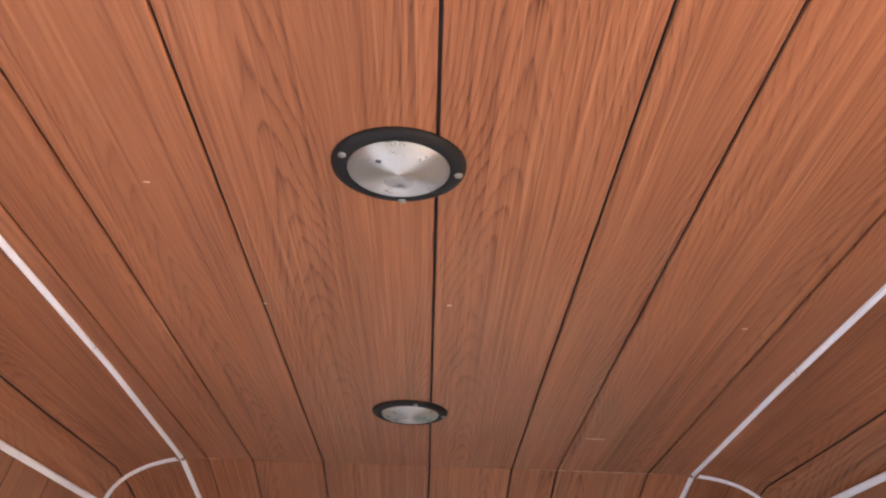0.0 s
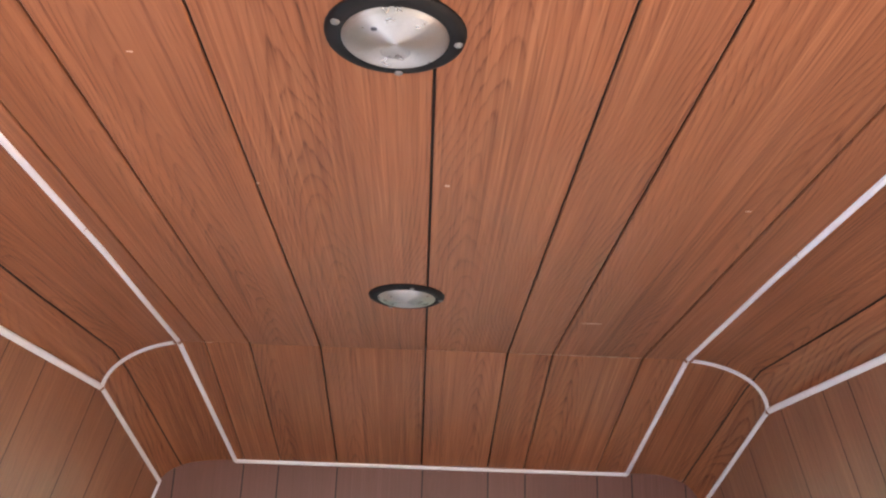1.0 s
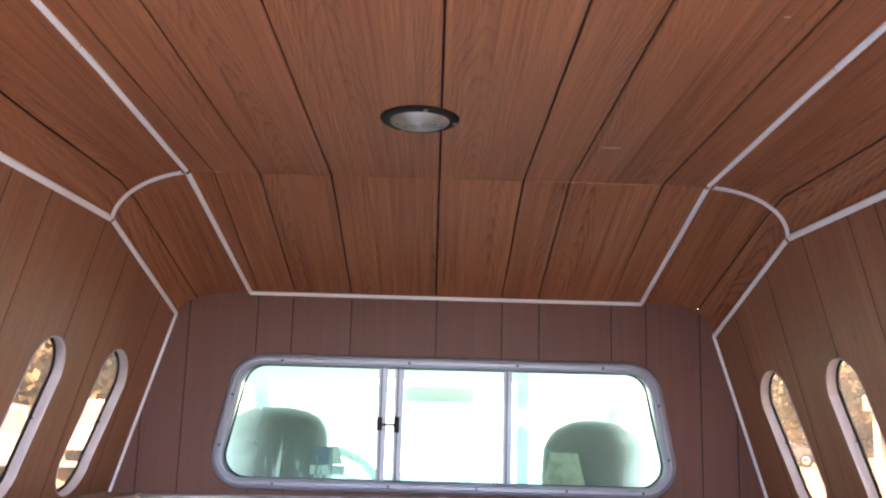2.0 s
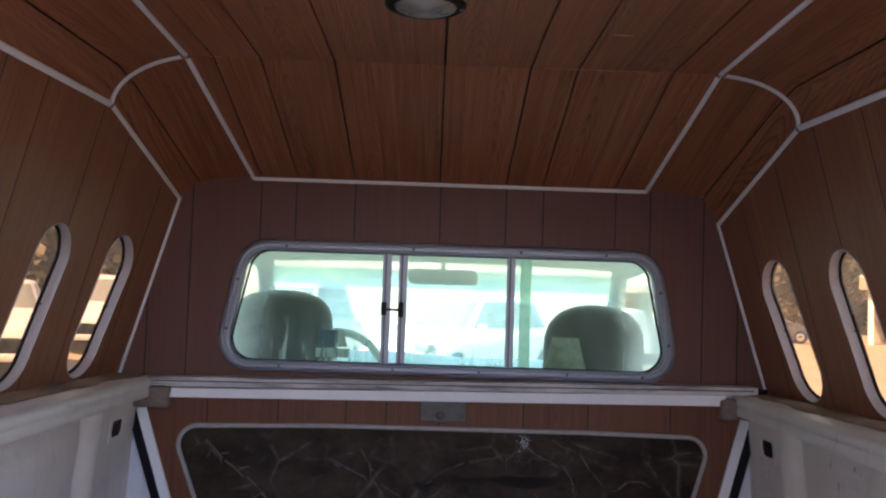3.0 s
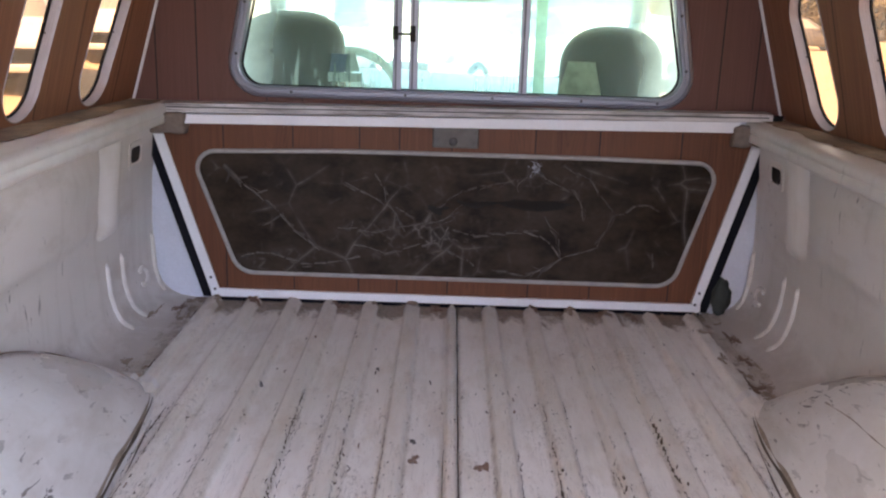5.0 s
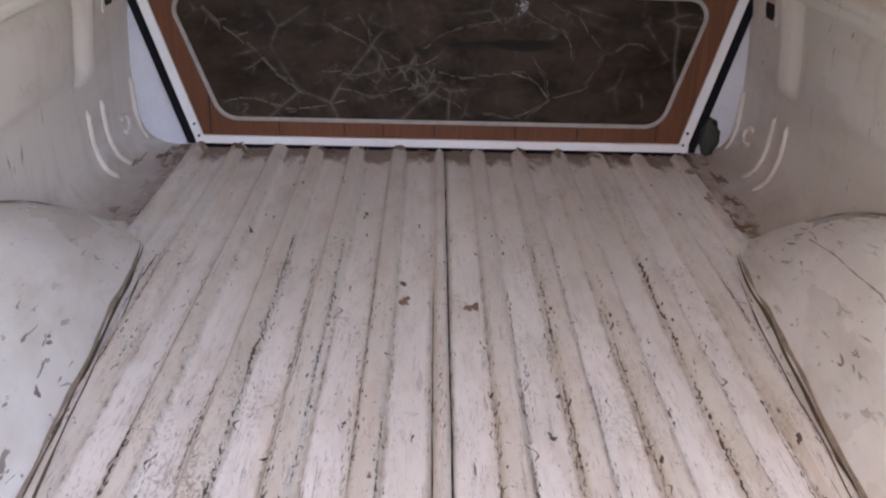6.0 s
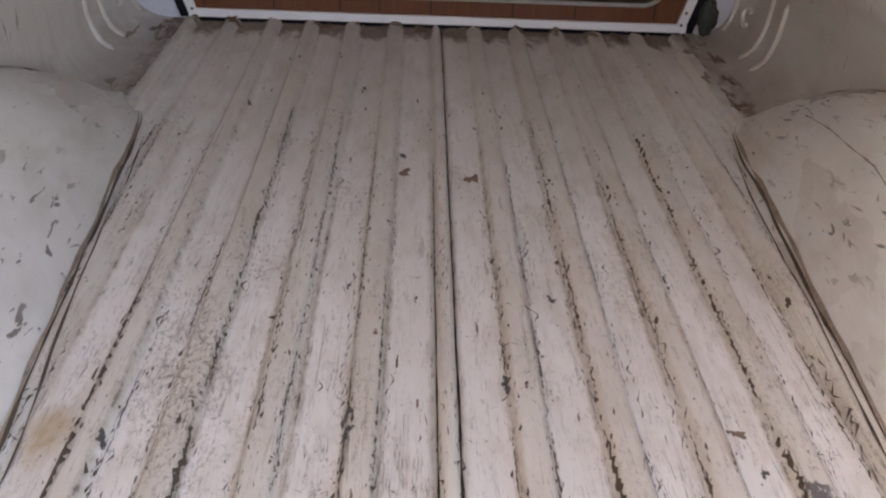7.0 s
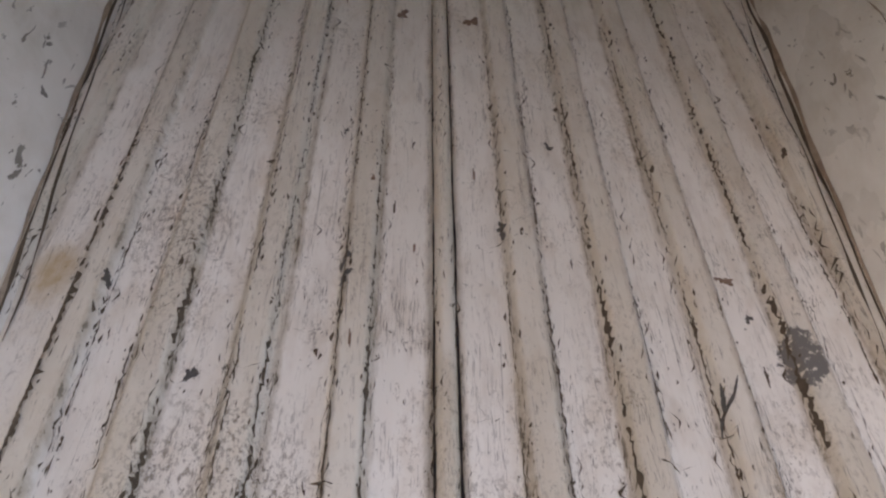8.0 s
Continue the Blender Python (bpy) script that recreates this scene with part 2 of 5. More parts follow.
SMOKE_GLASS = cracked_glass()
CRACK = plain("crack_white", (0.135, 0.120, 0.110), 0.8, 0.0, 0.95, 18.0)
CRACK_HAZE = plain("crack_haze", (0.046, 0.037, 0.032), 0.8, 0.0, 0.9, 22.0)
VOID = plain("broken_out_black", (0.008, 0.005, 0.004), 0.9)


def bed_paint(name, floor, scuffed=False):
    """Old cream-white truck paint with dirt, scratches and chips; on the floor also worn rib edges."""
    n = Nodes(name)
    pos = n.coords()
    big = n.noise(n.coords((2.2, 0.8, 2.2)), 1.6, 5.0, 0.6)
    mid = n.noise(n.coords((14, 3.5, 9)), 1.0, 5.0, 0.65)
    fine = n.noise(pos, 160.0, 3.0, 0.6)
    col = n.ramp(big, (0.28, (0.72, 0.68, 0.61)), (0.60, (0.86, 0.83, 0.775)))
    col = n.mix(n.ramp(mid, (0.54, 0.0), (0.74, 0.45)), col, (0.50, 0.42, 0.33))
    if not floor:
        col = n.mix(1.0, col, (0.98, 1.0, 1.02) if scuffed else (0.93, 0.925, 0.945), "MULTIPLY")
    if floor:
        patch = n.noise(n.coords((3.2, 1.6, 3)), 1.0, 3.0, 0.6)
        sep = n.add("ShaderNodeSeparateXYZ")
        n.link(pos, sep.inputs[0])
        # two ribs left of the middle are pressed a centimetre further out
        nudge = n.math("MULTIPLY", n.math("COMPARE", sep.outputs[0], -0.315, 0.105), 0.010)
        a = n.math("ABSOLUTE", n.math("SUBTRACT", n.math("ADD", sep.outputs[0], nudge), 0.003))
        trodden = n.ramp(n.math("MULTIPLY_ADD", sep.outputs[1], -1.0, 1.2), (0.05, 0.35), (0.8, 1.0))
        p = n.math("MULTIPLY", n.math("FRACT", n.math("DIVIDE", n.math("SUBTRACT", a, 0.018), 0.104)), 0.104)
        edge = n.math("MINIMUM", n.math("MINIMUM", p, n.math("ABSOLUTE", n.math("SUBTRACT", p, 0.062))), n.math("SUBTRACT", 0.104, p))
        wob = n.noise(n.coords((60, 20, 10)), 1.0, 5.0, 0.75)
        slow = n.noise(n.coords((11, 0.9, 5)), 1.0, 3.0, 0.6)
        # sandy dirt rubbed into the valleys, with ragged limits
        pv = n.math("MULTIPLY_ADD", wob, 0.020, n.math("SUBTRACT", p, 0.010))
        valley = n.ramp(n.math("DIVIDE", pv, 0.104), (0.55, 0.0), (0.64, 1.0), (0.96, 1.0), (1.0, 0.35))
        grime = n.noise(n.coords((7, 2.6, 9)), 1.0, 7.0, 0.66)
        col = n.mix(n.math("MULTIPLY", valley, n.math("MULTIPLY", trodden, n.ramp(grime, (0.34, 0.22), (0.64, 0.9)))), col, (0.585, 0.525, 0.43))
        blur = n.noise(n.coords((17, 7, 9)), 1.0, 7.0, 0.66)
        col = n.mix(n.ramp(blur, (0.50, 0.0), (0.72, 0.45)), col, (0.55, 0.45, 0.34))
        haze = n.noise(n.coords((30, 5, 9)), 1.0, 6.0, 0.7, 0.3)
        col = n.mix(n.ramp(haze, (0.52, 0.0), (0.70, 0.35)), col, (0.56, 0.50, 0.44))
        # speckled brown wear in patches
        rust = n.noise(n.coords((170, 95, 30)), 1.0, 6.0, 0.8, 0.2)
        area = n.ramp(n.noise(n.coords((8.0, 3.4, 3)), 1.0, 4.0, 0.62), (0.51, 0.0), (0.66, 1.0))
        scab = n.math("MULTIPLY", n.ramp(rust, (0.53, 0.0), (0.62, 1.0)), area)
        col = n.mix(n.math("MULTIPLY", scab, 0.7), col, (0.19, 0.145, 0.105))
        # brown shadow of dirt, then a broken black line, along every rib's edge
        soft = n.math("MULTIPLY", n.ramp(n.math("MULTIPLY_ADD", edge, -70.0, n.math("MULTIPLY", wob, 1.5)), (0.28, 0.0), (0.75, 1.0)), n.ramp(slow, (0.35, 0.15), (0.6, 0.8)))
        col = n.mix(n.math("MULTIPLY", n.math("MULTIPLY", soft, trodden), 0.8), col, (0.31, 0.235, 0.155))
        near = n.math("SUBTRACT", n.math("MULTIPLY_ADD", wob, 0.022, -0.0118), edge)
        worn = n.math("MULTIPLY", n.ramp(n.math("MULTIPLY_ADD", near, 330.0, 0.5), (0.3, 0.0), (0.8, 1.0)), n.ramp(slow, (0.36, 0.15), (0.55, 1.0)))
        col = n.mix(n.math("MULTIPLY", n.math("MULTIPLY", worn, trodden), 0.9), col, (0.085, 0.060, 0.040))
        # hairline cracks of the paint: thin level lines of stretched noise, broken up
        for su, sv, limit, keep, tone in ((75, 3.0, 0.008, 0.49, 0.75), (110, 7.0, 0.011, 0.50, 0.8), (48, 1.6, 0.006, 0.50, 0.75), (140, 16.0, 0.012, 0.53, 0.7)):
            level = n.noise(n.coords((su, sv, 20)), 1.0, 4.0, 0.62, 0.5)
            thin = n.ramp(n.math("ABSOLUTE", n.math("SUBTRACT", level, 0.56)), (0.0, 1.0), (limit, 0.0))
            gate = n.ramp(n.noise(n.coords((su * 0.4, sv * 3.0, 7)), 1.0, 3.0, 0.6), (keep, 0.0), (keep + 0.05, 1.0))
            hair = n.math("MULTIPLY", n.math("MULTIPLY", thin, gate), n.ramp(patch, (0.30, 0.15), (0.50, 1.0)))
            col = n.mix(n.math("MULTIPLY", n.math("MULTIPLY", hair, trodden), tone), col, (0.10, 0.075, 0.055))
        y = sep.outputs[1]

        def oval(x0, y0, rx, ry, rough_edge, k):
            """1 inside an uneven oval, falling to 0 across its rim."""
            dx = n.math("DIVIDE", n.math("SUBTRACT", sep.outputs[0], x0), rx)
            dy = n.math("DIVIDE", n.math("SUBTRACT", y, y0), ry)
            d = n.math("SQRT", n.math("ADD", n.math("MULTIPLY", dx, dx), n.math("MULTIPLY", dy, dy)))
            return n.math("ADD", d, n.math("MULTIPLY_ADD", n.noise(n.coords((k, k, k)), 1.0, 5.0, 0.7), rough_edge, -0.5 * rough_edge))

        ochre = n.ramp(oval(-0.466, 0.118, 0.030, 0.066, 0.9, 45.0), (0.35, 0.85), (1.0, 0.0))
        col = n.mix(n.math("MULTIPLY", ochre, n.ramp(n.noise(n.coords((60, 30, 9)), 1.0, 4.0, 0.6), (0.3, 0.55), (0.6, 1.0))), col, (0.48, 0.33, 0.16))
        # a cloudy film of brown dust over the front half, also painting in dimmer light
        cloudy = n.noise(n.coords((5, 2.2, 9)), 1.0, 6.0, 0.7, 0.5)
        col = n.mix(n.ramp(n.math("MULTIPLY_ADD", cloudy, 1.3, y), (1.0, 0.0), (2.3, 0.62)), col, (0.49, 0.415, 0.375))
        # old dirt swept up against the front end
        low = n.ramp(n.math("MULTIPLY_ADD", wob, 0.5, n.math("MULTIPLY", sep.outputs[2], -111.0)), (0.45, 0.05), (1.0, 1.0))
        heap = n.noise(n.coords((16, 7, 3)), 1.0, 6.0, 0.7, 0.4)
        front = n.math("MULTIPLY", low, n.ramp(n.math("MULTIPLY_ADD", n.math("SUBTRACT", y, 1.60), 5.0, n.math("MULTIPLY", heap, 1.6)), (0.70, 0.0), (0.98, 0.95)))
        margin = n.ramp(n.math("MULTIPLY_ADD", n.math("SUBTRACT", a, 0.60), 5.0, n.math("MULTIPLY", blur, 0.9)), (0.55, 0.0), (1.05, 0.8))
        margin = n.math("MULTIPLY", margin, n.ramp(n.math("SUBTRACT", y, 0.2), (0.7, 0.0), (1.0, 1.0)))
        col = n.mix(margin, col, (0.42, 0.35, 0.30))
        col = n.mix(front, col, (0.30, 0.225, 0.16))
        col = n.mix(n.math("MULTIPLY", front, n.ramp(rust, (0.47, 0.0), (0.6, 0.9))), col, (0.13, 0.09, 0.065))
        for ox, oy, orx, ory, k in ((-0.23, -0.20, 0.15, 0.16, 22.0), (0.05, -0.26, 0.10, 0.12, 26.0), (-0.33, 0.22, 0.07, 0.20, 24.0)):
            flaky = n.math("MULTIPLY", n.ramp(oval(ox, oy, orx, ory, 1.6, k), (0.35, 1.0), (1.0, 0.0)), n.ramp(rust, (0.50, 0.0), (0.58, 1.0)))
            col = n.mix(n.math("MULTIPLY", flaky, 0.75), col, (0.17, 0.13, 0.095))
        bare = n.ramp(oval(0.412, 0.0, 0.030, 0.050, 1.7, 80.0), (0.78, 1.0), (0.86, 0.0))
        col = n.mix(n.math("MULTIPLY", bare, n.ramp(n.noise(n.coords((150, 110, 9)), 1.0, 3.0, 0.6), (0.36, 0.0), (0.42, 1.0))), col, (0.17, 0.16, 0.15))
        specks = n.ramp(n.noise(n.coords((80, 48, 30)), 1.0, 4.0, 0.62), (0.70, 0.0), (0.735, 1.0))
        col = n.mix(n.math("MULTIPLY", specks, 0.85), col, (0.10, 0.075, 0.055))
        rough = n.math("MULTIPLY_ADD", big, 0.3, 0.33)
    else:
        scratch = n.noise(n.coords((95, 17, 40) if scuffed else (70, 60, 14)), 1.0, 3.0, 0.62, 0.8)
        where = n.noise(pos, 3.0, 2.0, 0.5)
        sc = n.math("MULTIPLY", n.ramp(scratch, (0.612 if scuffed else 0.66, 0.0), (0.65 if scuffed else 0.70, 1.0)), n.ramp(where, (0.40, 0.0), (0.56, 1.0)))
        col = n.mix(n.math("MULTIPLY", sc, 0.8), col, (0.09, 0.07, 0.055))
        if scuffed:
            smear = n.noise(n.coords((6, 4, 6)), 1.0, 7.0, 0.7, 0.3)
            col = n.mix(n.ramp(smear, (0.46, 0.0), (0.82, 0.45)), col, (0.45, 0.37, 0.27))
        else:
            # road dirt washed into the foot of the wall, with a ragged upper limit
            at = n.add("ShaderNodeSeparateXYZ")
            n.link(pos, at.inputs[0])
            silt = n.noise(n.coords((9, 6, 9)), 1.0, 6.0, 0.68, 0.3)
            col = n.mix(n.ramp(n.math("MULTIPLY_ADD", silt, 0.20, n.math("MULTIPLY", at.outputs[2], -1.0)), (0.03, 0.0), (0.11, 0.8)), col, (0.46, 0.395, 0.345))
            streaks = n.noise(n.coords((10, 14, 2.5)), 1.0, 5.0, 0.65, 0.4)
            col = n.mix(n.ramp(streaks, (0.52, 0.0), (0.72, 0.4)), col, (0.52, 0.48, 0.42))
        rough = n.math("MULTIPLY_ADD", big, 0.25, 0.16 if scuffed else 0.25)
    n.bump(fine, 0.12, 0.0008)
    return n.set(col, rough)


FLOOR_PAINT = bed_paint("bed_floor_paint", True)
SIDE_PAINT = bed_paint("bed_side_paint", False)
WELL_PAINT = bed_paint("wheel_well_paint", False, True)
FRONT_PAINT = plain("bed_front_paint", (0.66, 0.68, 0.76), 0.4, 0.0, 0.1, 9.0)
CHIP = plain("bare_grey_metal", (0.11, 0.105, 0.10), 0.6, 0.2, 0.3, 60.0)
SOIL = plain("dry_sandy_soil", (0.34, 0.27, 0.19), 0.95, 0.0, 0.25, 1.2, 0.5)
CAR_WHITE = plain("car_paint_white", (0.62, 0.62, 0.60), 0.22, 0.0, 0.03)
CAR_SILVER = plain("car_paint_silver", (0.5, 0.52, 0.53), 0.25, 0.4, 0.03)
CAR_DARK = plain("car_paint_dark", (0.06, 0.06, 0.065), 0.25, 0.1, 0.03)
CAR_GLASS = plain("car_glass", (0.20, 0.22, 0.22), 0.35, 0.0, 0.1)
LEAF = plain("foliage", (0.085, 0.075, 0.045), 0.7, 0.0, 0.5, 3.0)
BARK = plain("bark", (0.16, 0.12, 0.09), 0.9)
RENDERED_WALL = plain("building_render", (0.32, 0.26, 0.20), 0.85)
CAB_TRIM = plain("cab_trim_grey", (0.70, 0.78, 0.74), 0.8)
PAPER = plain("paper", (0.75, 0.75, 0.78), 0.8)


# ---- building helpers ----
def part(name, bm, material, parent=None, label="", smooth=False):
    me = bpy.data.meshes.new(name)
    bmesh.ops.recalc_face_normals(bm, faces=bm.faces)
    bm.to_mesh(me)
    bm.free()
    me.materials.append(material)
    if smooth:
        for p in me.polygons:
            p.use_smooth = True
    ob = new(name, me)
    if parent is not None:
        ob.parent = parent
    if label:
        ob["label"] = label
    return ob


def empty(name, m=None):
    ob = new(name)
    if m is not None:
        ob.matrix_basis = m
    return ob


def box(x0, x1, y0, y1, z0, z1, bevel=0.0, seg=2, bm=None):
    bm2 = bmesh.new()
    bmesh.ops.create_cube(bm2, size=1.0)
    for v in bm2.verts:
        v.co = Vector(((x0 + x1) / 2 + v.co.x * (x1 - x0), (y0 + y1) / 2 + v.co.y * (y1 - y0), (z0 + z1) / 2 + v.co.z * (z1 - z0)))
    if bevel:
        bmesh.ops.bevel(bm2, geom=bm2.edges[:], offset=bevel, segments=seg, affect="EDGES", profile=0.6)
    if bm is None:
        return bm2
    join(bm, bm2)
    return bm


def join(bm, other):
    me = bpy.data.meshes.new("tmp")
    other.to_mesh(me)
    other.free()
    bm.from_mesh(me)
    bpy.data.meshes.remove(me)


def grid(rows, bm=None, closed_u=False, closed_v=False):
    """A surface over rows of points."""
    bm = bm or bmesh.new()
    vs = [[bm.verts.new(p) for p in row] for row in rows]
    nr, nc = len(vs), len(vs[0])
    for i in range(nr if closed_u else nr - 1):
        for j in range(nc if closed_v else nc - 1):
            a, b, c, d = vs[i][j], vs[i][(j + 1) % nc], vs[(i + 1) % nr][(j + 1) % nc], vs[(i + 1) % nr][j]
            bm.faces.new((a, b, c, d))
    return bm


def tube(pts, r, seg=8, bm=None, flat=1.0):
    """A round bar along points."""
    pts = [Vector(p) for p in pts]
    rows, up = [], None
    for i, p in enumerate(pts):
        d = (pts[min(i + 1, len(pts) - 1)] - pts[max(i - 1, 0)]).normalized()
        if up is None:
            up = d.orthogonal().normalized()
        up = (up - d * up.dot(d)).normalized()
        side = d.cross(up)
        rows.append([p + (up * math.cos(a) + side * math.sin(a) * flat) * r for a in (2 * math.pi * k / seg for k in range(seg))])
    bm = grid(rows, bm, closed_v=True)
    bm.verts.ensure_lookup_table()
    n = len(bm.verts)
    bm.faces.new([bm.verts[n - seg + k] for k in range(seg)])
    bm.faces.new([bm.verts[n - seg * len(rows) + k] for k in reversed(range(seg))])
    return bm


def rounded(corners, radius, seg=8):
    """A closed outline in 2D with rounded corners; radius may differ per corner."""
    out, n = [], len(corners)
    for i in range(n):
        p = Vector(corners[i])
        a, b = (Vector(corners[i - 1]) - p).normalized(), (Vector(corners[(i + 1) % n]) - p).normalized()
        r = radius[i] if isinstance(radius, (list, tuple)) else radius
        half = a.angle(b) / 2
        d = r / math.tan(half)
        c = p + (a + b).normalized() * (r / math.sin(half))
        s, e = p + a * d - c, p + b * d - c
        turn = s.angle_signed(e)
        for k in range(seg + 1):
            t = -turn * k / seg
            out.append((c.x + s.x * math.cos(t) - s.y * math.sin(t), c.y + s.x * math.sin(t) + s.y * math.cos(t)))
    return out


def ring(outline, profile, place):
    """A frame swept round a closed 2D outline. profile: (outward, proud) pairs, closed; place(u, v, w) gives the 3D point."""
    n = len(outline)
    area = sum(outline[i - 1][0] * outline[i][1] - outline[i][0] * outline[i - 1][1] for i in range(n))
    sign = 1 if area > 0 else -1
    rows = []
    for i in range(n):
        a, b = Vector(outline[i - 1]), Vector(outline[(i + 1) % n])
        d = (b - a).normalized()
        nrm = Vector((d.y, -d.x)) * sign
        rows.append([place(outline[i][0] + nrm.x * o, outline[i][1] + nrm.y * o, w) for o, w in profile])
    return grid(rows, None, closed_u=True, closed_v=True)


def sheet(outline, place, w0, w1):
    """A flat plate of some thickness over a convex 2D outline."""
    bm = bmesh.new()
    a = [bm.verts.new(place(u, v, w0)) for u, v in outline]
    b = [bm.verts.new(place(u, v, w1)) for u, v in outline]
    bm.faces.new(a), bm.faces.new(b)
    n = len(outline)
    for i in range(n):
        bm.faces.new((a[i - 1], a[i], b[i], b[i - 1]))
    return bm


def structure(ob, label, category):
    return tagged(ob, label, category, kind="structure")


# ---- the canopy's inner shape ----
FRONT_Y, REAR_Y, BREAK_Y = 1.75, -0.28, 1.165
ROOF_Z, FRONT_TOP_Z, RAIL_Z = 1.207, 1.038, 0.518


def lerp(a, b, t):
    return a + (b - a) * t


def along(y, keys):
    """Piecewise-linear value over y; keys rise in y."""
    if y <= keys[0][0]:
        return keys[0][1]
    for (y0, v0), (y1, v1) in zip(keys, keys[1:]):
        if y <= y1:
            return lerp(v0, v1, (y - y0) / (y1 - y0))
    return keys[-1][1]


def roof_z(y):
    return along(y, [(BREAK_Y, ROOF_Z), (FRONT_Y, FRONT_TOP_Z)])


def upper_x(y, s):
    """Where the flat roof ends and the cove begins."""
    wide = 0.548 if s < 0 else 0.529
    back = 0.528 if s < 0 else 0.515
    return s * along(y, [(0.2, back), (0.6, back + 0.002), (BREAK_Y, wide), (FRONT_Y, 0.518)])


def lower_x(y, s):
    return s * along(y, [(0.2, 0.755), (0.78, 0.75), (1.26, 0.728), (FRONT_Y, 0.71)])


def lower_z(y, s=-1):
    return along(y, [(0.78, 1.122), (1.26, 1.122), (FRONT_Y, 0.976 if s < 0 else 0.955)])


def rail_x(y, s):
    return s * along(y, [(0.2, 0.915), (0.7, 0.905), (1.2, 0.885), (FRONT_Y, 0.843)])


def cove(y, s, t, skew=0.0):
    """Across the cove: t 0 at the roof, 1 at the side wall."""
    a, b = Vector((upper_x(y, s), roof_z(y))), Vector((lower_x(y, s), lower_z(y, s)))
    c = Vector((lerp(a.x, b.x, 0.86 if s < 0 else 0.93), lerp(b.y, a.y, 1.03 if s < 0 else 1.16)))
    p = a * (1 - t) ** 2 + c * 2 * t * (1 - t) + b * t * t
    return Vector((p.x, y, p.y))


def side(y, v, s, out=0.0):
    """On the side wall: v 0 at the rail, 1 at the lower trim; out: metres outward."""
    return Vector((lerp(rail_x(y, s), lower_x(y, s), v) + s * out, y, lerp(RAIL_Z, lower_z(y, s), v) + out * 0.27))


# ceiling: planks with open grooves over a dark backing, one mesh
CEILING_GROOVES = [-0.494, -0.399, -0.250, -0.027, 0.147, 0.243, 0.435]
GAP = 0.0018


def ceiling():
    bm = bmesh.new()
    stations = [REAR_Y, -0.1, 0.2, 0.6, 0.9, BREAK_Y - 0.0002]
    slope = [BREAK_Y + 0.0002, 1.36, 1.56, FRONT_Y]
    for ys in (stations, slope):
        edges = [None] + CEILING_GROOVES + [None]
        for k in range(len(edges) - 1):
            rows = []
            for y in ys:
                x0 = upper_x(y, -1) if edges[k] is None else edges[k] + GAP
                x1 = upper_x(y, 1) if edges[k + 1] is None else edges[k + 1] - GAP
                z = roof_z(y)
                rows.append([(x0, y, z + 0.006), (x0, y, z + 0.001), (x0 + 0.0012, y, z), (x1 - 0.0012, y, z), (x1, y, z + 0.001), (x1, y, z + 0.006)])
            grid(rows, bm)
    ob = structure(part("ceiling", bm, CEILING_WOOD), "brown wood-grain plank ceiling with dark grooves", "ceiling")
    back = bmesh.new()
    for z in (0.005, 0.03):
        grid([[(upper_x(y, -1), y, roof_z(y) + z), (upper_x(y, 1), y, roof_z(y) + z)] for y in stations + slope], back)
    part("ceiling_backing", back, GROOVE, ob)
    return ob


CEILING = ceiling()


def cove_panels(s):
    bm = bmesh.new()
    ys = [REAR_Y, 0.0, 0.4, 0.78, 1.0, BREAK_Y, 1.215, 1.26, 1.4, 1.6, FRONT_Y]
    cut = 0.55
    for t0, t1 in ((0.0, cut - 0.009), (cut + 0.009, 1.0)):
        grid([[cove(y, s, lerp(t0, t1, k / 7)) for k in range(8)] for y in ys], bm)
    ob = structure(part("cove_left" if s < 0 else "cove_right", bm, CEILING_WOOD, smooth=True), "curved wood-grain cove panel between ceiling and side wall", "ceiling panel")
    back = bmesh.new()
    for o in (0.004, 0.03):
        grid([[cove(y, s, k / 12) + Vector((s * o * 1.5, 0, o * 1.5)) for k in range(13)] for y in ys], back)
    part("cove_backing", back, GROOVE, ob, smooth=True)
    return ob


for s in (-1, 1):
    cove_panels(s)


# plain white outer skin that closes the roof
def roof_shell():
    rows = []
    for y in [REAR_Y, 0.2, 0.6, 0.9, BREAK_Y, 1.36, 1.56, FRONT_Y + 0.04]:
        yy = min(y, FRONT_Y)
        left = [cove(yy, -1, 1 - k / 8) for k in range(9)]
        right = [cove(yy, 1, k / 8) for k in range(9)]
        rows.append([(p.x * 1.06, y, p.z + 0.05) for p in left + right])
    return structure(part("roof_shell", grid(rows), SHELL, smooth=True), "white fibreglass outer skin of the canopy roof", "roof")


roof_shell()


# side walls with two slot-shaped windows each
WINDOWS_Y = (1.190, 1.510)
SLOT_LOW, SLOT_HIGH, SLOT_HALF, LEAN = 0.006, 0.345, 0.074, 0.018
SIDE_GROOVES = {-1: [-0.2, -0.02, 0.13, 0.29, 0.50, 0.65, 0.835, 0.985, 1.24, 1.385, 1.62], 1: [-0.2, 0.0, 0.15, 0.33, 0.52, 0.74, 0.905, 1.005, 1.20, 1.395, 1.60]}


def wall_height(y):
    return (side(y, 1, 1) - side(y, 0, 1)).length


def slot(yc):
    """The window outline as (y, v) pairs."""
    h = wall_height(yc)
    r = SLOT_HALF / h
    rise = lower_z(yc) - RAIL_Z
    lo, hi = SLOT_LOW / rise, SLOT_HIGH / rise
    pts = []
    for k in range(25):
        a = math.pi * k / 24
        pts.append((yc + LEAN + SLOT_HALF * math.cos(a), hi - r + r * math.sin(a)))
    for k in range(25):
        a = math.pi + math.pi * k / 24
        pts.append((yc - LEAN + SLOT_HALF * math.cos(a), lo + r + r * math.sin(a)))
    return pts


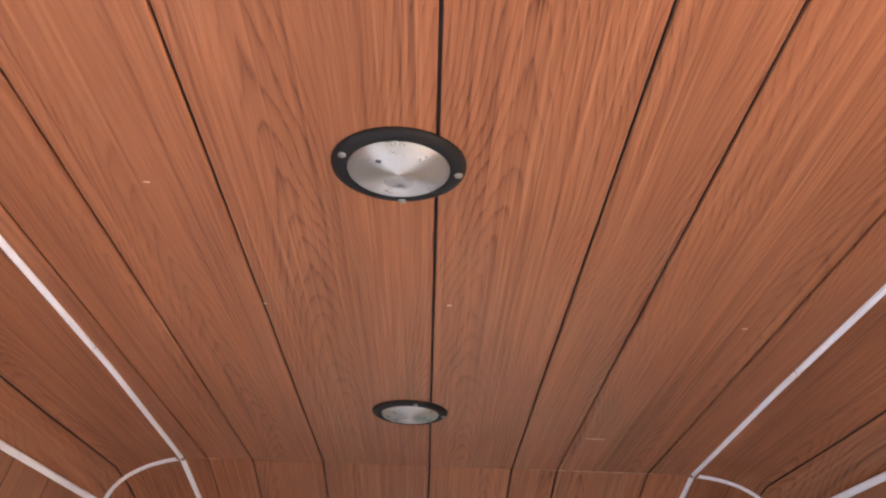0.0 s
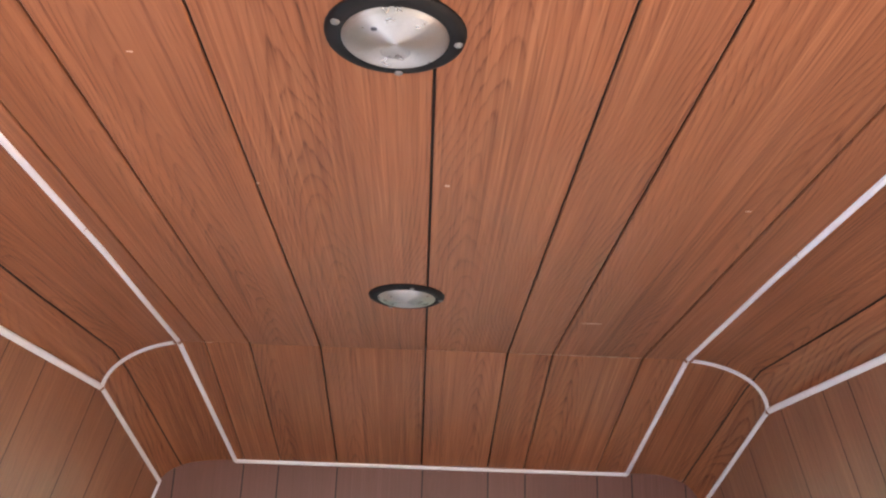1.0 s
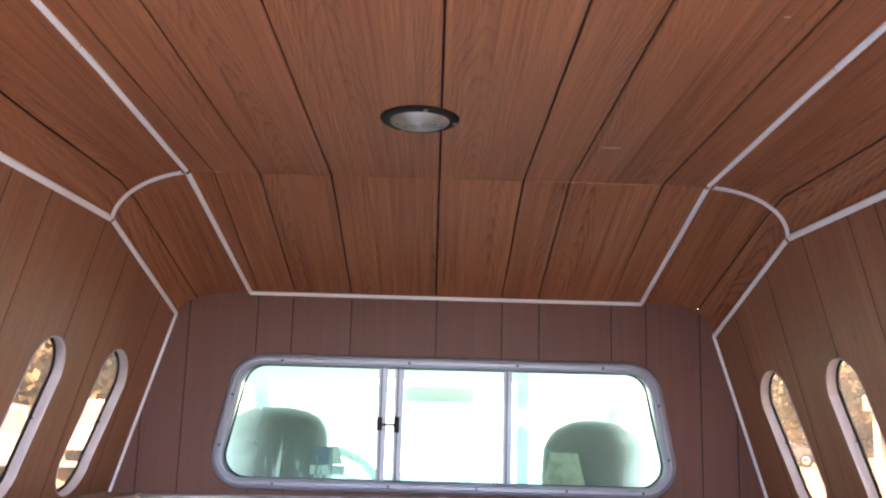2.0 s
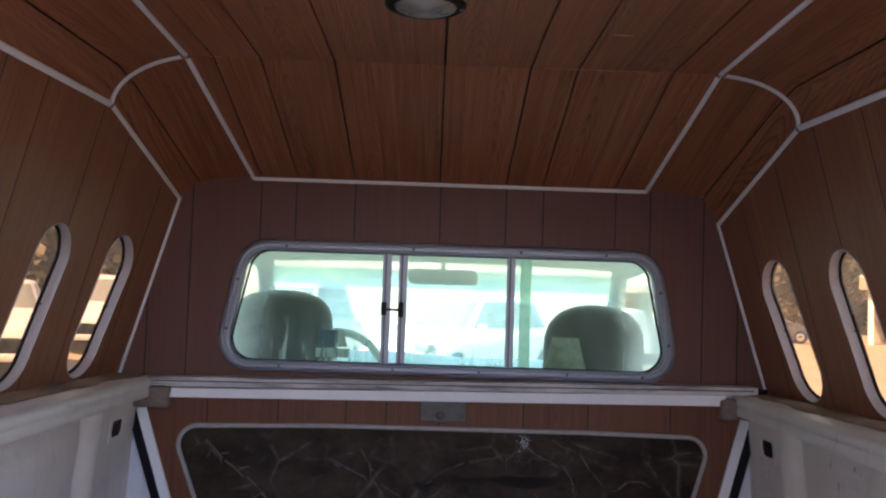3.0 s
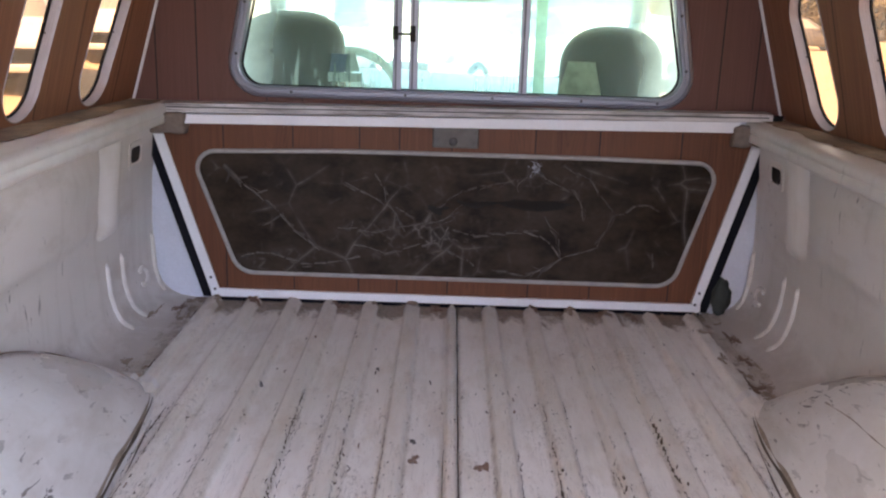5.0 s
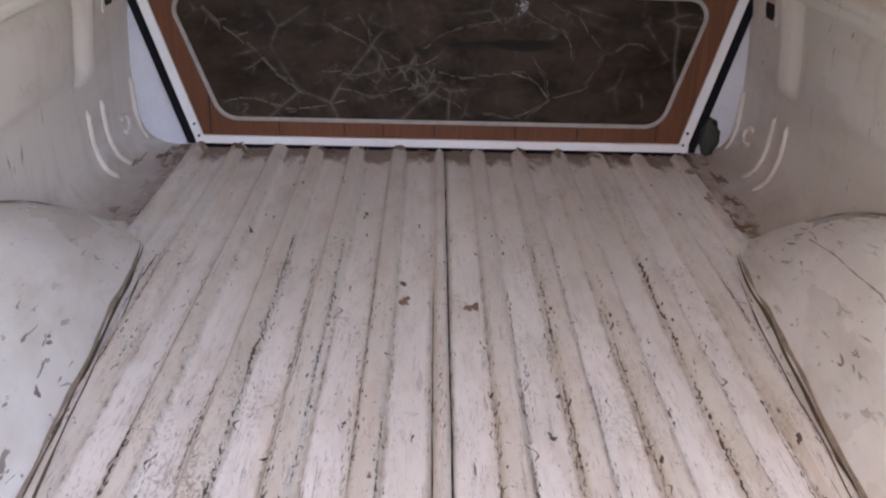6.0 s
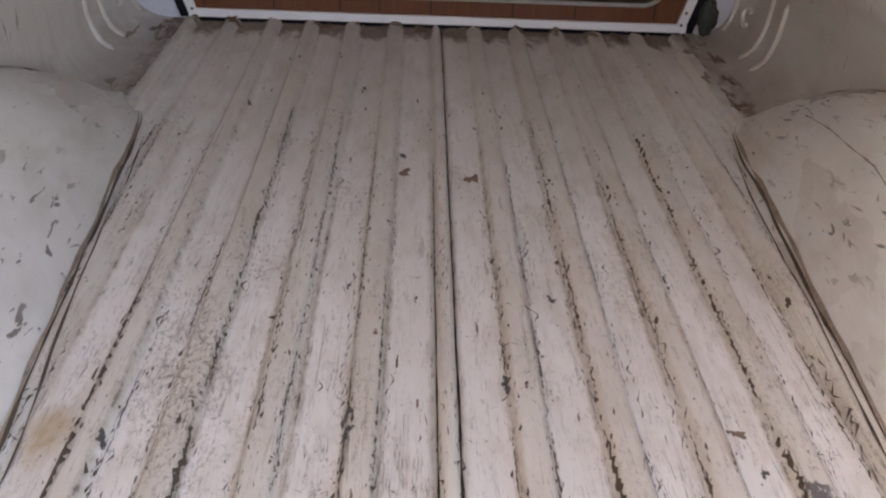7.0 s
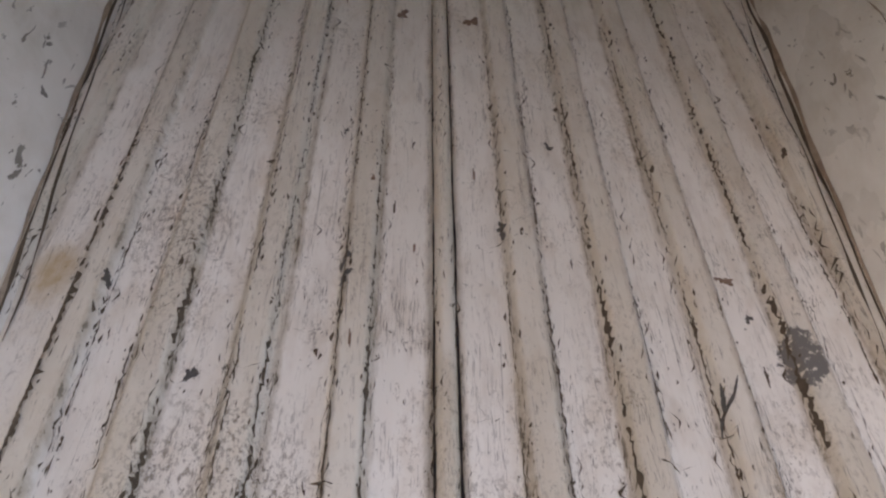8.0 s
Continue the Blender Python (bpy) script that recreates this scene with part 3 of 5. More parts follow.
def slot_span(y, yc):
    """Lowest and highest v of the slot at y, or None."""
    pts = slot(yc)
    hits = []
    for (ya, va), (yb, vb) in zip(pts, pts[1:] + pts[:1]):
        if (ya - y) * (yb - y) <= 0 and ya != yb:
            hits.append(lerp(va, vb, (y - ya) / (yb - ya)))
    return (min(hits), max(hits)) if len(hits) > 1 else None


def side_columns(bm, y0, y1, s, out):
    n = max(1, int((y1 - y0) / 0.006))
    ys = [lerp(y0, y1, k / n) for k in range(n + 1)]
    for ya, yb in zip(ys, ys[1:]):
        spans = [(sa, sb) for yc in WINDOWS_Y for sa, sb in [(slot_span(ya, yc), slot_span(yb, yc))] if sa or sb]
        pieces = [((0, 0), (1, 1))]
        if spans:
            sa, sb = spans[0]
            sa = sa or ((sb[0] + sb[1]) / 2,) * 2
            sb = sb or ((sa[0] + sa[1]) / 2,) * 2
            pieces = [((0, 0), (sa[0], sb[0])), ((sa[1], sb[1]), (1, 1))]
        for (la, lb), (ha, hb) in pieces:
            bm.faces.new([bm.verts.new(side(y, v, s, out)) for y, v in ((ya, la), (yb, lb), (yb, hb), (ya, ha))])


def side_wall(s):
    name = "wall_left" if s < 0 else "wall_right"
    wall = structure(empty(name), "leaning canopy side wall in brown wood-grain panelling", "wall")
    edges = [REAR_Y] + SIDE_GROOVES[s] + [FRONT_Y]
    for a, b in zip(edges, edges[1:]):
        bm = bmesh.new()
        side_columns(bm, a + GAP * 0.9, b - GAP * 0.9, s, 0.0)
        bmesh.ops.remove_doubles(bm, verts=bm.verts, dist=0.0002)
        part("plank", bm, SIDE_WOOD, wall)
    bm = bmesh.new()
    side_columns(bm, REAR_Y, FRONT_Y, s, 0.004)
    part("backing", bm, GROOVE, wall)
    bm = bmesh.new()
    side_columns(bm, REAR_Y, FRONT_Y + 0.05, s, 0.0245)
    part("outer_shell", bm, SHELL, wall)
    return wall


for s in (-1, 1):
    side_wall(s)
WINDOW_COUNT = 0


def slot_window(yc, s):
    global WINDOW_COUNT
    WINDOW_COUNT += 1
    win = structure(empty("window_%d" % WINDOW_COUNT), "slot-shaped window with bronze glass in an aluminium frame", "window")
    pts = slot(yc)
    h = wall_height(yc)

    def place(u, v, w):
        return side(u, v / h, s, -w)

    metric = [(y, v * h) for y, v in pts]
    prof = [(0.001, 0.0015), (-0.001, 0.0015), (-0.0015, 0.0), (-0.0018, -0.005), (-0.0028, -0.006), (-0.0018, -0.007), (-0.0020, -0.010), (-0.0030, -0.011), (-0.0020, -0.012), (-0.0024, -0.0175), (-0.0030, -0.024), (0.001, -0.024)]
    part("window_frame", ring(metric, prof, place), REVEAL, win)
    part("gasket", ring(metric, [(-0.0065, -0.0235), (-0.0065, -0.0178), (-0.0026, -0.0178), (-0.0026, -0.0235)], place), RUBBER, win)
    bm = bmesh.new()
    bm.faces.new([bm.verts.new(place(u, v, -0.0215)) for u, v in metric])
    part("pane", bm, BRONZE_GLASS, win)
    lo, hi = min(p[1] for p in metric), max(p[1] for p in metric)
    for y, v in ((yc + SLOT_HALF, lerp(lo, hi, 0.5)), (yc - SLOT_HALF, lerp(lo, hi, 0.5))):
        bm = bmesh.new()
        bmesh.ops.create_uvsphere(bm, u_segments=8, v_segments=5, radius=0.0028)
        for vert in bm.verts:
            vert.co = place(y + (-0.003 if y > yc else 0.003), v, -0.0155) + vert.co
        part("screw", bm, DARK_METAL, win)


for s in (-1, 1):
    for yc in WINDOWS_Y:
        slot_window(yc, s)


# front wall: planks cut by the window, rounded top corners
FW_GROOVES = [-0.78, -0.674, -0.495, -0.403, -0.249, -0.024, 0.149, 0.247, 0.438, 0.53, 0.672, 0.765]
FRAME_OUT = rounded([(-0.611, 0.532), (0.621, 0.531), (0.557, 0.880), (-0.543, 0.878)], [0.085, 0.085, 0.09, 0.09], 10)
FRAME_HOLE = rounded([(-0.585, 0.546), (0.594, 0.546), (0.534, 0.866), (-0.521, 0.864)], [0.072, 0.072, 0.072, 0.072], 10)


def front_top(x):
    s = -1 if x < 0 else 1
    ux, lx = abs(upper_x(FRONT_Y, s)), abs(lower_x(FRONT_Y, s))
    ax = abs(x)
    if ax <= ux:
        return FRONT_TOP_Z
    if ax < lx:
        lo, hi = 0.0, 1.0
        for _ in range(30):
            m = (lo + hi) / 2
            if abs(cove(FRONT_Y, s, m).x) < ax:
                lo = m
            else:
                hi = m
        return cove(FRONT_Y, s, lo).z
    return lerp(lower_z(FRONT_Y, s), RAIL_Z, min(1.0, (ax - lx) / (abs(rail_x(FRONT_Y, s)) - lx)))


def outline_span(x, outline):
    hits = []
    for i in range(len(outline)):
        (xa, za), (xb, zb) = outline[i - 1], outline[i]
        if (xa - x) * (xb - x) <= 0 and xa != xb:
            hits.append(lerp(za, zb, (x - xa) / (xb - xa)))
    return (min(hits), max(hits)) if len(hits) > 1 else None


def columns(bm, x0, x1, y, bottom, top, hole, step=0.008):
    """A flat wall in strips between two heights, less a hole."""
    n = max(1, int((x1 - x0) / step))
    xs = [lerp(x0, x1, k / n) for k in range(n + 1)]
    for xa, xb in zip(xs, xs[1:]):
        sa, sb = (outline_span(xa, hole), outline_span(xb, hole)) if hole else (None, None)
        pieces = [((bottom, bottom), (top(xa), top(xb)))]
        if sa or sb:
            sa = sa or ((sb[0] + sb[1]) / 2,) * 2
            sb = sb or ((sa[0] + sa[1]) / 2,) * 2
            pieces = [((bottom, bottom), (sa[0], sb[0])), ((sa[1], sb[1]), (top(xa), top(xb)))]
        for (la, lb), (ha, hb) in pieces:
            bm.faces.new([bm.verts.new(p) for p in ((xa, y, la), (xb, y, lb), (xb, y, hb), (xa, y, ha))])


def front_wall():
    wall = structure(empty("wall_front"), "front wall of dark greyish reddish-brown wood-grain planks", "wall")
    edges = [-0.843] + FW_GROOVES + [0.843]
    for a, b in zip(edges, edges[1:]):
        bm = bmesh.new()
        columns(bm, a + GAP * 0.9, b - GAP * 0.9, FRONT_Y, 0.505, front_top, FRAME_HOLE)
        bmesh.ops.remove_doubles(bm, verts=bm.verts, dist=0.0002)
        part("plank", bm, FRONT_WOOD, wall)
    for y, mat, nm in ((FRONT_Y + 0.004, GROOVE, "backing"), (FRONT_Y + 0.04, SHELL, "outer_shell")):
        bm = bmesh.new()
        columns(bm, -0.85, 0.85, y, 0.505, lambda x: front_top(x) + 0.01, FRAME_HOLE)
        part(nm, bm, mat, wall)
    return wall


front_wall()


def front_window():
    win = structure(empty("window_5"), "sliding three-pane window in a screwed aluminium frame", "window")

    def place(u, v, w):
        return Vector((u, FRONT_Y - w, v))

    prof = [(-0.0, -0.001), (-0.001, 0.006), (-0.004, 0.010), (-0.009, 0.011), (-0.0105, 0.0075), (-0.0125, 0.0075), (-0.014, 0.0095), (-0.021, 0.0095), (-0.0225, 0.0075), (-0.0238, 0.0075), (-0.025, 0.0105), (-0.028, 0.0095), (-0.030, 0.004), (-0.030, -0.022), (-0.024, -0.022), (-0.012, -0.001)]
    part("window_frame", ring(FRAME_OUT, prof, place), ALUMINIUM, win)
    inner = rounded([(-0.574, 0.560), (0.583, 0.559), (0.523, 0.852), (-0.509, 0.850)], 0.058, 10)
    part("gasket", ring(inner, [(0.0, -0.012), (0.0, -0.002), (-0.004, -0.002), (-0.004, -0.012)], place), RUBBER, win)
    for x0, x1, w in ((-0.169, -0.147, -0.004), (-0.127, -0.105, -0.014), (0.157, 0.178, -0.006)):
        part("stile", box(x0, x1, FRONT_Y - w - 0.009, FRONT_Y - w + 0.009, 0.556, 0.854, 0.002), ALUMINIUM, win)
        part("stile_channel", box(x0 + 0.006, x0 + 0.010, FRONT_Y - w - 0.0105, FRONT_Y - w - 0.008, 0.558, 0.852), DARK_METAL, win)
    for x0, x1, w in ((-0.60, -0.160, -0.012), (-0.118, 0.168, -0.020), (0.168, 0.62, -0.012)):
        bm = bmesh.new()
        xs = [lerp(max(x0, -0.572), min(x1, 0.581), k / 24) for k in range(25)]
        rows = []
        for x in xs:
            sp = outline_span(x, inner) or (0.6, 0.6)
            rows.append([(x, FRONT_Y - w, sp[0]), (x, FRONT_Y - w, sp[1])])
        grid(rows, bm)
        pane = part("pane", bm, GREEN_GLASS, win)
        pane.visible_shadow = False
    latch = part("latch", box(-0.170, -0.156, FRONT_Y - 0.012, FRONT_Y - 0.004, 0.688, 0.722, 0.002), BLACK, win, "black window latch")
    part("latch_bar", box(-0.158, -0.118, FRONT_Y - 0.011, FRONT_Y - 0.006, 0.700, 0.706, 0.001), BLACK, latch)
    part("latch_catch", box(-0.126, -0.112, FRONT_Y - 0.004, FRONT_Y + 0.006, 0.684, 0.724, 0.002), BLACK, latch)
    for x, z in ((-0.422, 0.861), (-0.091, 0.862), (0.191, 0.863), (0.415, 0.863), (-0.571, 0.641), (0.583, 0.633), (-0.135, 0.548), (0.516, 0.548), (-0.43, 0.548), (0.09, 0.548), (0.32, 0.548), (-0.546, 0.77), (0.559, 0.77)):
        bm = bmesh.new()
        bmesh.ops.create_uvsphere(bm, u_segments=8, v_segments=5, radius=0.0042)
        for v in bm.verts:
            v.co = Vector((x + v.co.x, FRONT_Y - 0.009 + v.co.y * 0.6, z + v.co.z))
        part("screw", bm, DARK_METAL, win)


front_window()


# white trims over the panel joints
def strip(pts, normals, width, name):
    """A flat half-round strip along points with the given facing."""
    rows = []
    pts = [Vector(p) for p in pts]
    for i, p in enumerate(pts):
        d = (pts[min(i + 1, len(pts) - 1)] - pts[max(i - 1, 0)]).normalized()
        nrm = Vector(normals[i])
        nrm = (nrm - d * nrm.dot(d)).normalized()
        a = d.cross(nrm)
        rows.append([p + a * (u * width / 2) + nrm * h for u, h in ((-1, -0.001), (-0.95, 0.003), (-0.5, 0.005), (0.5, 0.005), (0.95, 0.003), (1, -0.001))])
    bm = grid(rows, None, closed_v=True)
    return structure(part(name, bm, TRIM), "thin white plastic strip covering a panel joint", "trim")


for s in (-1, 1):
    down = Vector((-s * 0.35, 0, -1))
    for ys in ([REAR_Y, 0.2, 0.512], [0.515, 0.6, 0.9, BREAK_Y - 0.01]):
        strip([(upper_x(y, s), y, roof_z(y)) for y in ys], [down] * len(ys), 0.010, "trim")
    ys = [BREAK_Y + 0.005, 1.35, 1.55, FRONT_Y - 0.002]
    strip([(upper_x(y, s), y, roof_z(y)) for y in ys], [(-s * 0.3, -0.3, -1)] * len(ys), 0.011, "trim")
    inward = Vector((-s, 0, -0.6))
    ys = [REAR_Y, 0.2, 0.78, 1.0, 1.255]
    strip([(lower_x(y, s), y, lower_z(y, s)) for y in ys], [inward] * len(ys), 0.0135, "trim")
    ys = [1.265, 1.5, FRONT_Y - 0.002]
    strip([(lower_x(y, s), y, lower_z(y, s)) for y in ys], [inward] * len(ys), 0.011, "trim")
    pts = [cove(lerp(BREAK_Y + 0.003, 1.258, k / 12), s, 0.03 + 0.95 * k / 12) for k in range(13)]
    strip(pts, [Vector((-s * lerp(0.2, 1, k / 12), 0, -lerp(1, 0.4, k / 12))) for k in range(13)], 0.011, "trim")
    strip([(lerp(lower_x(FRONT_Y, s), rail_x(FRONT_Y, s), k / 4), FRONT_Y - 0.003, lerp(lower_z(FRONT_Y, s), RAIL_Z, k / 4)) for k in range(5)], [(-s, -1, 0)] * 5, 0.009, "trim")
strip([(lerp(-0.518, 0.518, k / 8), FRONT_Y - 0.002, FRONT_TOP_Z - 0.002) for k in range(9)], [(0, -1, -1)] * 9, 0.010, "trim")


def scuff(x0, x1, y, width, seed):
    r6 = random.Random(seed)
    bm = bmesh.new()
    rows = []
    for k in range(25):
        x = lerp(x0, x1, k / 24)
        w = width * r6.uniform(0.25, 1.0) * math.sin(math.pi * (k + 0.5) / 25) ** 0.4
        rows.append([(x, y - w, roof_z(y - w) - 0.0006), (x, y + w, roof_z(y + w) - 0.0006)])
    part("scuff", grid(rows, bm), SCUFF, CEILING)


SCUFF = plain("pale_scuff", (0.66, 0.47, 0.38), 0.5, 0.0, 0.3, 60.0)
scuff(0.17, 0.445, BREAK_Y - 0.002, 0.0028, 1)
scuff(-0.50, -0.47, BREAK_Y - 0.002, 0.0025, 2)
scuff(0.262, 0.300, 0.915, 0.0045, 3)
scuff(-0.010, -0.003, 0.316, 0.005, 4)
scuff(-0.249, -0.244, 0.33, 0.003, 5)
scuff(0.385, 0.393, 0.36, 0.004, 6)
scuff(-0.325, -0.318, 0.03, 0.003, 7)


# ---- ceiling lights ----
def disc_rows(profile, seg=40):
    return [[(r * math.cos(2 * math.pi * k / seg), r * math.sin(2 * math.pi * k / seg), z) for k in range(seg)] for r, z in profile]


LENS = plain("light_lens", (0.45, 0.44, 0.40), 0.30, 0.85, 0.10, 30.0)
BULB_GREY = plain("bulb_ring_grey", (0.34, 0.335, 0.32), 0.35, 0.4)


def ceiling_light():
    lamp = tagged(empty("ceiling_light"), "round ceiling light with ribbed lens in black screwed ring", "ceiling light", "ceiling lights")
    part("bezel", grid(disc_rows([(0.046, -0.002), (0.0495, -0.005), (0.052, -0.0065), (0.060, -0.006), (0.065, -0.003), (0.066, 0.0), (0.046, 0.0)]), None, closed_u=True, closed_v=True), BLACK, lamp, smooth=True)
    dome = [(0.0005, -0.0115), (0.012, -0.0115), (0.024, -0.011), (0.036, -0.010), (0.045, -0.0085), (0.049, -0.0065), (0.0505, -0.004)]
    ridges = [(r, along(r, dome) - (0.00045 if k % 2 else 0.0)) for k, r in enumerate(lerp(0.0505, 0.0008, k / 64) for k in range(65))]
    part("lens", grid(disc_rows(ridges, 56), None, closed_v=True), LENS, lamp, "milky ribbed lens")
    for a in (5, 88, 205):
        bm = bmesh.new()
        bmesh.ops.create_uvsphere(bm, u_segments=10, v_segments=6, radius=0.0044)
        for v in bm.verts:
            v.co = Vector((0.0585 * math.cos(radians(a)), 0.0585 * math.sin(radians(a)), -0.0062)) + Vector((v.co.x, v.co.y, v.co.z * 0.5))
        part("screw", bm, GREY_SCREW, lamp, smooth=True)
    bm = bmesh.new()
    bmesh.ops.create_uvsphere(bm, u_segments=8, v_segments=5, radius=0.004)
    for v in bm.verts:
        v.co = Vector((-0.018, -0.022, -0.0102)) + Vector((v.co.x, v.co.y, v.co.z * 0.3))
    part("lens_pip", bm, DARK_METAL, lamp)
    bm = bmesh.new()
    for k in range(5):
        r0, r1 = 0.003 * k + 0.0004, 0.003 * k + 0.0022
        grid([[(r * math.cos(2 * math.pi * j / 28), 0.013 + 0.8 * r * math.sin(2 * math.pi * j / 28), -0.0122 + 0.00012 * k) for j in range(29)] for r in (r0, r1)], bm)
    part("bulb_rings", bm, BULB_GREY, lamp, "pale rings over the bulb")
    return lamp


lamp = ceiling_light()
lamp.matrix_basis = pose(-0.064, -0.018, ROOF_Z, 0, 0, 0)
copy_thing(lamp, pose(-0.063, 0.785, ROOF_Z, 0, 0, -85))


# ---- truck bed ----
BED_FRONT, BED_REAR = 1.715, -0.36
# raised ribs: middle and half width; the narrow one in the middle lies between the two seams
RIBS = [(x, 0.024) for x in (-0.629, -0.524, -0.4155, -0.3175, -0.212, -0.101)] + [(0.0045, 0.0145)] + [(x, 0.024) for x in (0.104, 0.213, 0.319, 0.420, 0.527, 0.634)]


def rib_z(x, y=0.5):
    """Height of the ribbed floor: narrow soft-edged ribs with rounded ends over wide flats."""
    c, half = min(RIBS, key=lambda r: abs(x - r[0]) - r[1])
    reach = (y - 1.66 - 0.010 * math.sin(c * 57.0)) / 0.04
    if reach > 0:
        half *= max(0.0, 1 - reach ** 1.5)
    t = min(1.0, max(0.0, (half - abs(x - c)) / 0.010))
    return -0.009 + 0.0150 * t * t * (3 - 2 * t)


def floor_profile():
    """Stations across x: close on the ribs' flanks, with two seams beside the middle."""
    xs = [-0.80, -0.74, -0.70, 0.70, 0.75, 0.80]
    for c, half in RIBS:
        xs += [c + sg * (half + u) for sg in (-1, 1) for u in (0.012, 0.001, -0.002, -0.0045, -0.007, -0.010, -0.013)] + [c]
    seams = [(-0.0115, 0.0), (-0.0105, 0.0055), (-0.0075, 0.0055), (-0.0065, 0.0), (0.0160, 0.0), (0.0165, 0.007), (0.0200, 0.007), (0.0205, 0.0)]
    return sorted([(x, 0.0) for x in xs if not (-0.0122 < x < -0.0060 or 0.0155 < x < 0.0210)] + seams)


def bed_floor():
    prof = floor_profile()
    rows = []
    for y in [lerp(BED_REAR, 1.55, k / 20) for k in range(21)] + [lerp(1.56, BED_FRONT, k / 15) for k in range(16)]:
        left = min(1.0, max(0.0, (0.95 - y) / 0.15))
        rows.append([(x, y, rib_z(x, y) - drop * (left if x < 0 else 1.0) + 0.0007 * math.sin(3.1 * x + 5 * y)) for x, drop in prof])
    bm = grid(rows)
    seams = bmesh.new()
    for x, y0, y1, near, far, k in ((-0.0090, BED_REAR, 0.86, 0.0034, 0.0012, 1), (0.0183, BED_REAR, 1.69, 0.0048, 0.0020, 2)):
        rows = []
        for i in range(161):
            y = lerp(y0, y1, i / 160)
            w = lerp(near, far, min(1.0, (y - y0) / 0.9)) * (0.75 + 0.8 * noise.noise(Vector((k * 7.0, y * 17, 0))) + 0.4 * noise.noise(Vector((k * 5.0, y * 90, 2))))
            c = x + 0.0012 * noise.noise(Vector((k * 3.0, y * 8, 4)))
            rows.append([(c - w / 2, y, -0.0085), (c + w / 2, y, -0.0085)])
        grid(rows, seams)
    ob = structure(part("floor", bm, FLOOR_PAINT, smooth=True), "worn cream-painted ribbed steel truck bed floor", "floor")
    part("seam", seams, GROOVE, ob, "dirt-filled dark seams")
    return ob


FLOOR = bed_floor()


def ease(t):
    t = min(1.0, max(0.0, t))
    return t * t * (3 - 2 * t)


def bed_side(s):
    sec = [(0.680, -0.0095), (0.705, -0.0075), (0.728, -0.003), (0.748, 0.005), (0.766, 0.018), (0.780, 0.037), (0.790, 0.063), (0.797, 0.10), (0.799, 0.2), (0.797, 0.235), (0.7965, 0.25), (0.796, 0.262), (0.795, 0.274), (0.794, 0.288), (0.7935, 0.305), (0.792, 0.33), (0.783, 0.40), (0.778, 0.452), (0.772, 0.462), (0.748, 0.464), (0.742, 0.466), (0.740, 0.470), (0.740, 0.486), (0.7425, 0.4875), (0.7425, 0.4895), (0.740, 0.491), (0.740, 0.502), (0.744, 0.511), (0.755, 0.515), (0.86, 0.516), (0.93, 0.512), (0.95, 0.49), (0.955, 0.3), (0.95, -0.25)]
    ys = [BED_REAR, 0.0, 0.4, 0.8, 1.1, 1.2, 1.25, 1.28, 1.30, 1.32, 1.34, 1.37, 1.42, 1.5, 1.66, 1.74]
    # the upper half stands proud over a soft body crease, up to the stake pocket
    proud = lambda y, z: 0.016 * ease((z - 0.245) / 0.045) * ease((0.455 - z) / 0.02) * ease((1.345 - y) / 0.09) if z < 0.455 else 0.0
    bm = grid([[(s * (x - proud(y, z)), y, z) for x, z in sec] for y in ys])
    return structure(part("bed_side_left" if s < 0 else "bed_side_right", bm, SIDE_PAINT, smooth=True), "white painted truck bed side with rolled top rail", "truck bed wall")


WELL_Y, WELL_HALF, WELL_TOP, WELL_SOFT, WELL_FLARE = 0.48, 0.70, 0.222, 2.6, 1.15


def well_size(y, s):
    """Height of the wheel well at y, and how far it reaches in from the bed's side."""
    u = min(1.0, abs((y - WELL_Y) / WELL_HALF))
    return (WELL_TOP if s < 0 else WELL_TOP + 0.014) * (1 - u ** 2.3) ** 1.0, (0.310 - 0.087 * y if s < 0 else 0.287 - 0.080 * y) * (1 - u ** 11) ** 0.5


def well_z(x, y, s):
    h, wx = well_size(y, s)
    c = min(1.0, max(0.0, (0.80 - abs(x)) / max(wx, 0.001)))
    return h * (1 - c ** WELL_SOFT) ** WELL_FLARE - 0.0085


def wheel_well(s):
    rows = []
    for i in range(45):
        y = WELL_Y + WELL_HALF * math.sin(math.pi / 2 * (-1 + 2 * i / 44))
        h, wx = well_size(y, s)
        rows.append([(s * x, y, well_z(x, y, s) - 0.0012) for x in [0.80 - wx * (k / 22) for k in range(23)]])
    return structure(part("wheel_well_left" if s < 0 else "wheel_well_right", grid(rows), WELL_PAINT, smooth=True), "scuffed white wheel well bulging into the truck bed", "wheel well")


for s in (-1, 1):
    bed_side(s)
    wheel_well(s)

structure(part("bed_front_wall", box(-0.80, 0.80, BED_FRONT, BED_FRONT + 0.03, -0.02, 0.512, 0.004), FRONT_PAINT), "white painted front wall of the truck bed", "truck bed wall")
def rail_dust(s):
    n = 60
    rows = []
    for k in range(n + 1):
        y = lerp(0.3, 1.725, k / n)
        inner = rail_x(y, s) - s * (0.082 + 0.035 * noise.noise(Vector((y * 7, s * 3.0, 0))) + 0.012 * noise.noise(Vector((y * 31, s * 5.0, 0))))
        rows.append([(rail_x(y, s) + s * 0.005, y, 0.5185), (lerp(rail_x(y, s), inner, 0.5), y, 0.5182), (inner, y, 0.5172)])
    part("dust", grid(rows), RAIL_DUST, bpy.data.objects["bed_side_left" if s < 0 else "bed_side_right"], "brown dust along the canopy's foot")


RAIL_DUST = plain("brown_dust", (0.27, 0.20, 0.14), 0.95, 0.0, 0.45, 40.0, 0.6)
for s in (-1, 1):
    rail_dust(s)


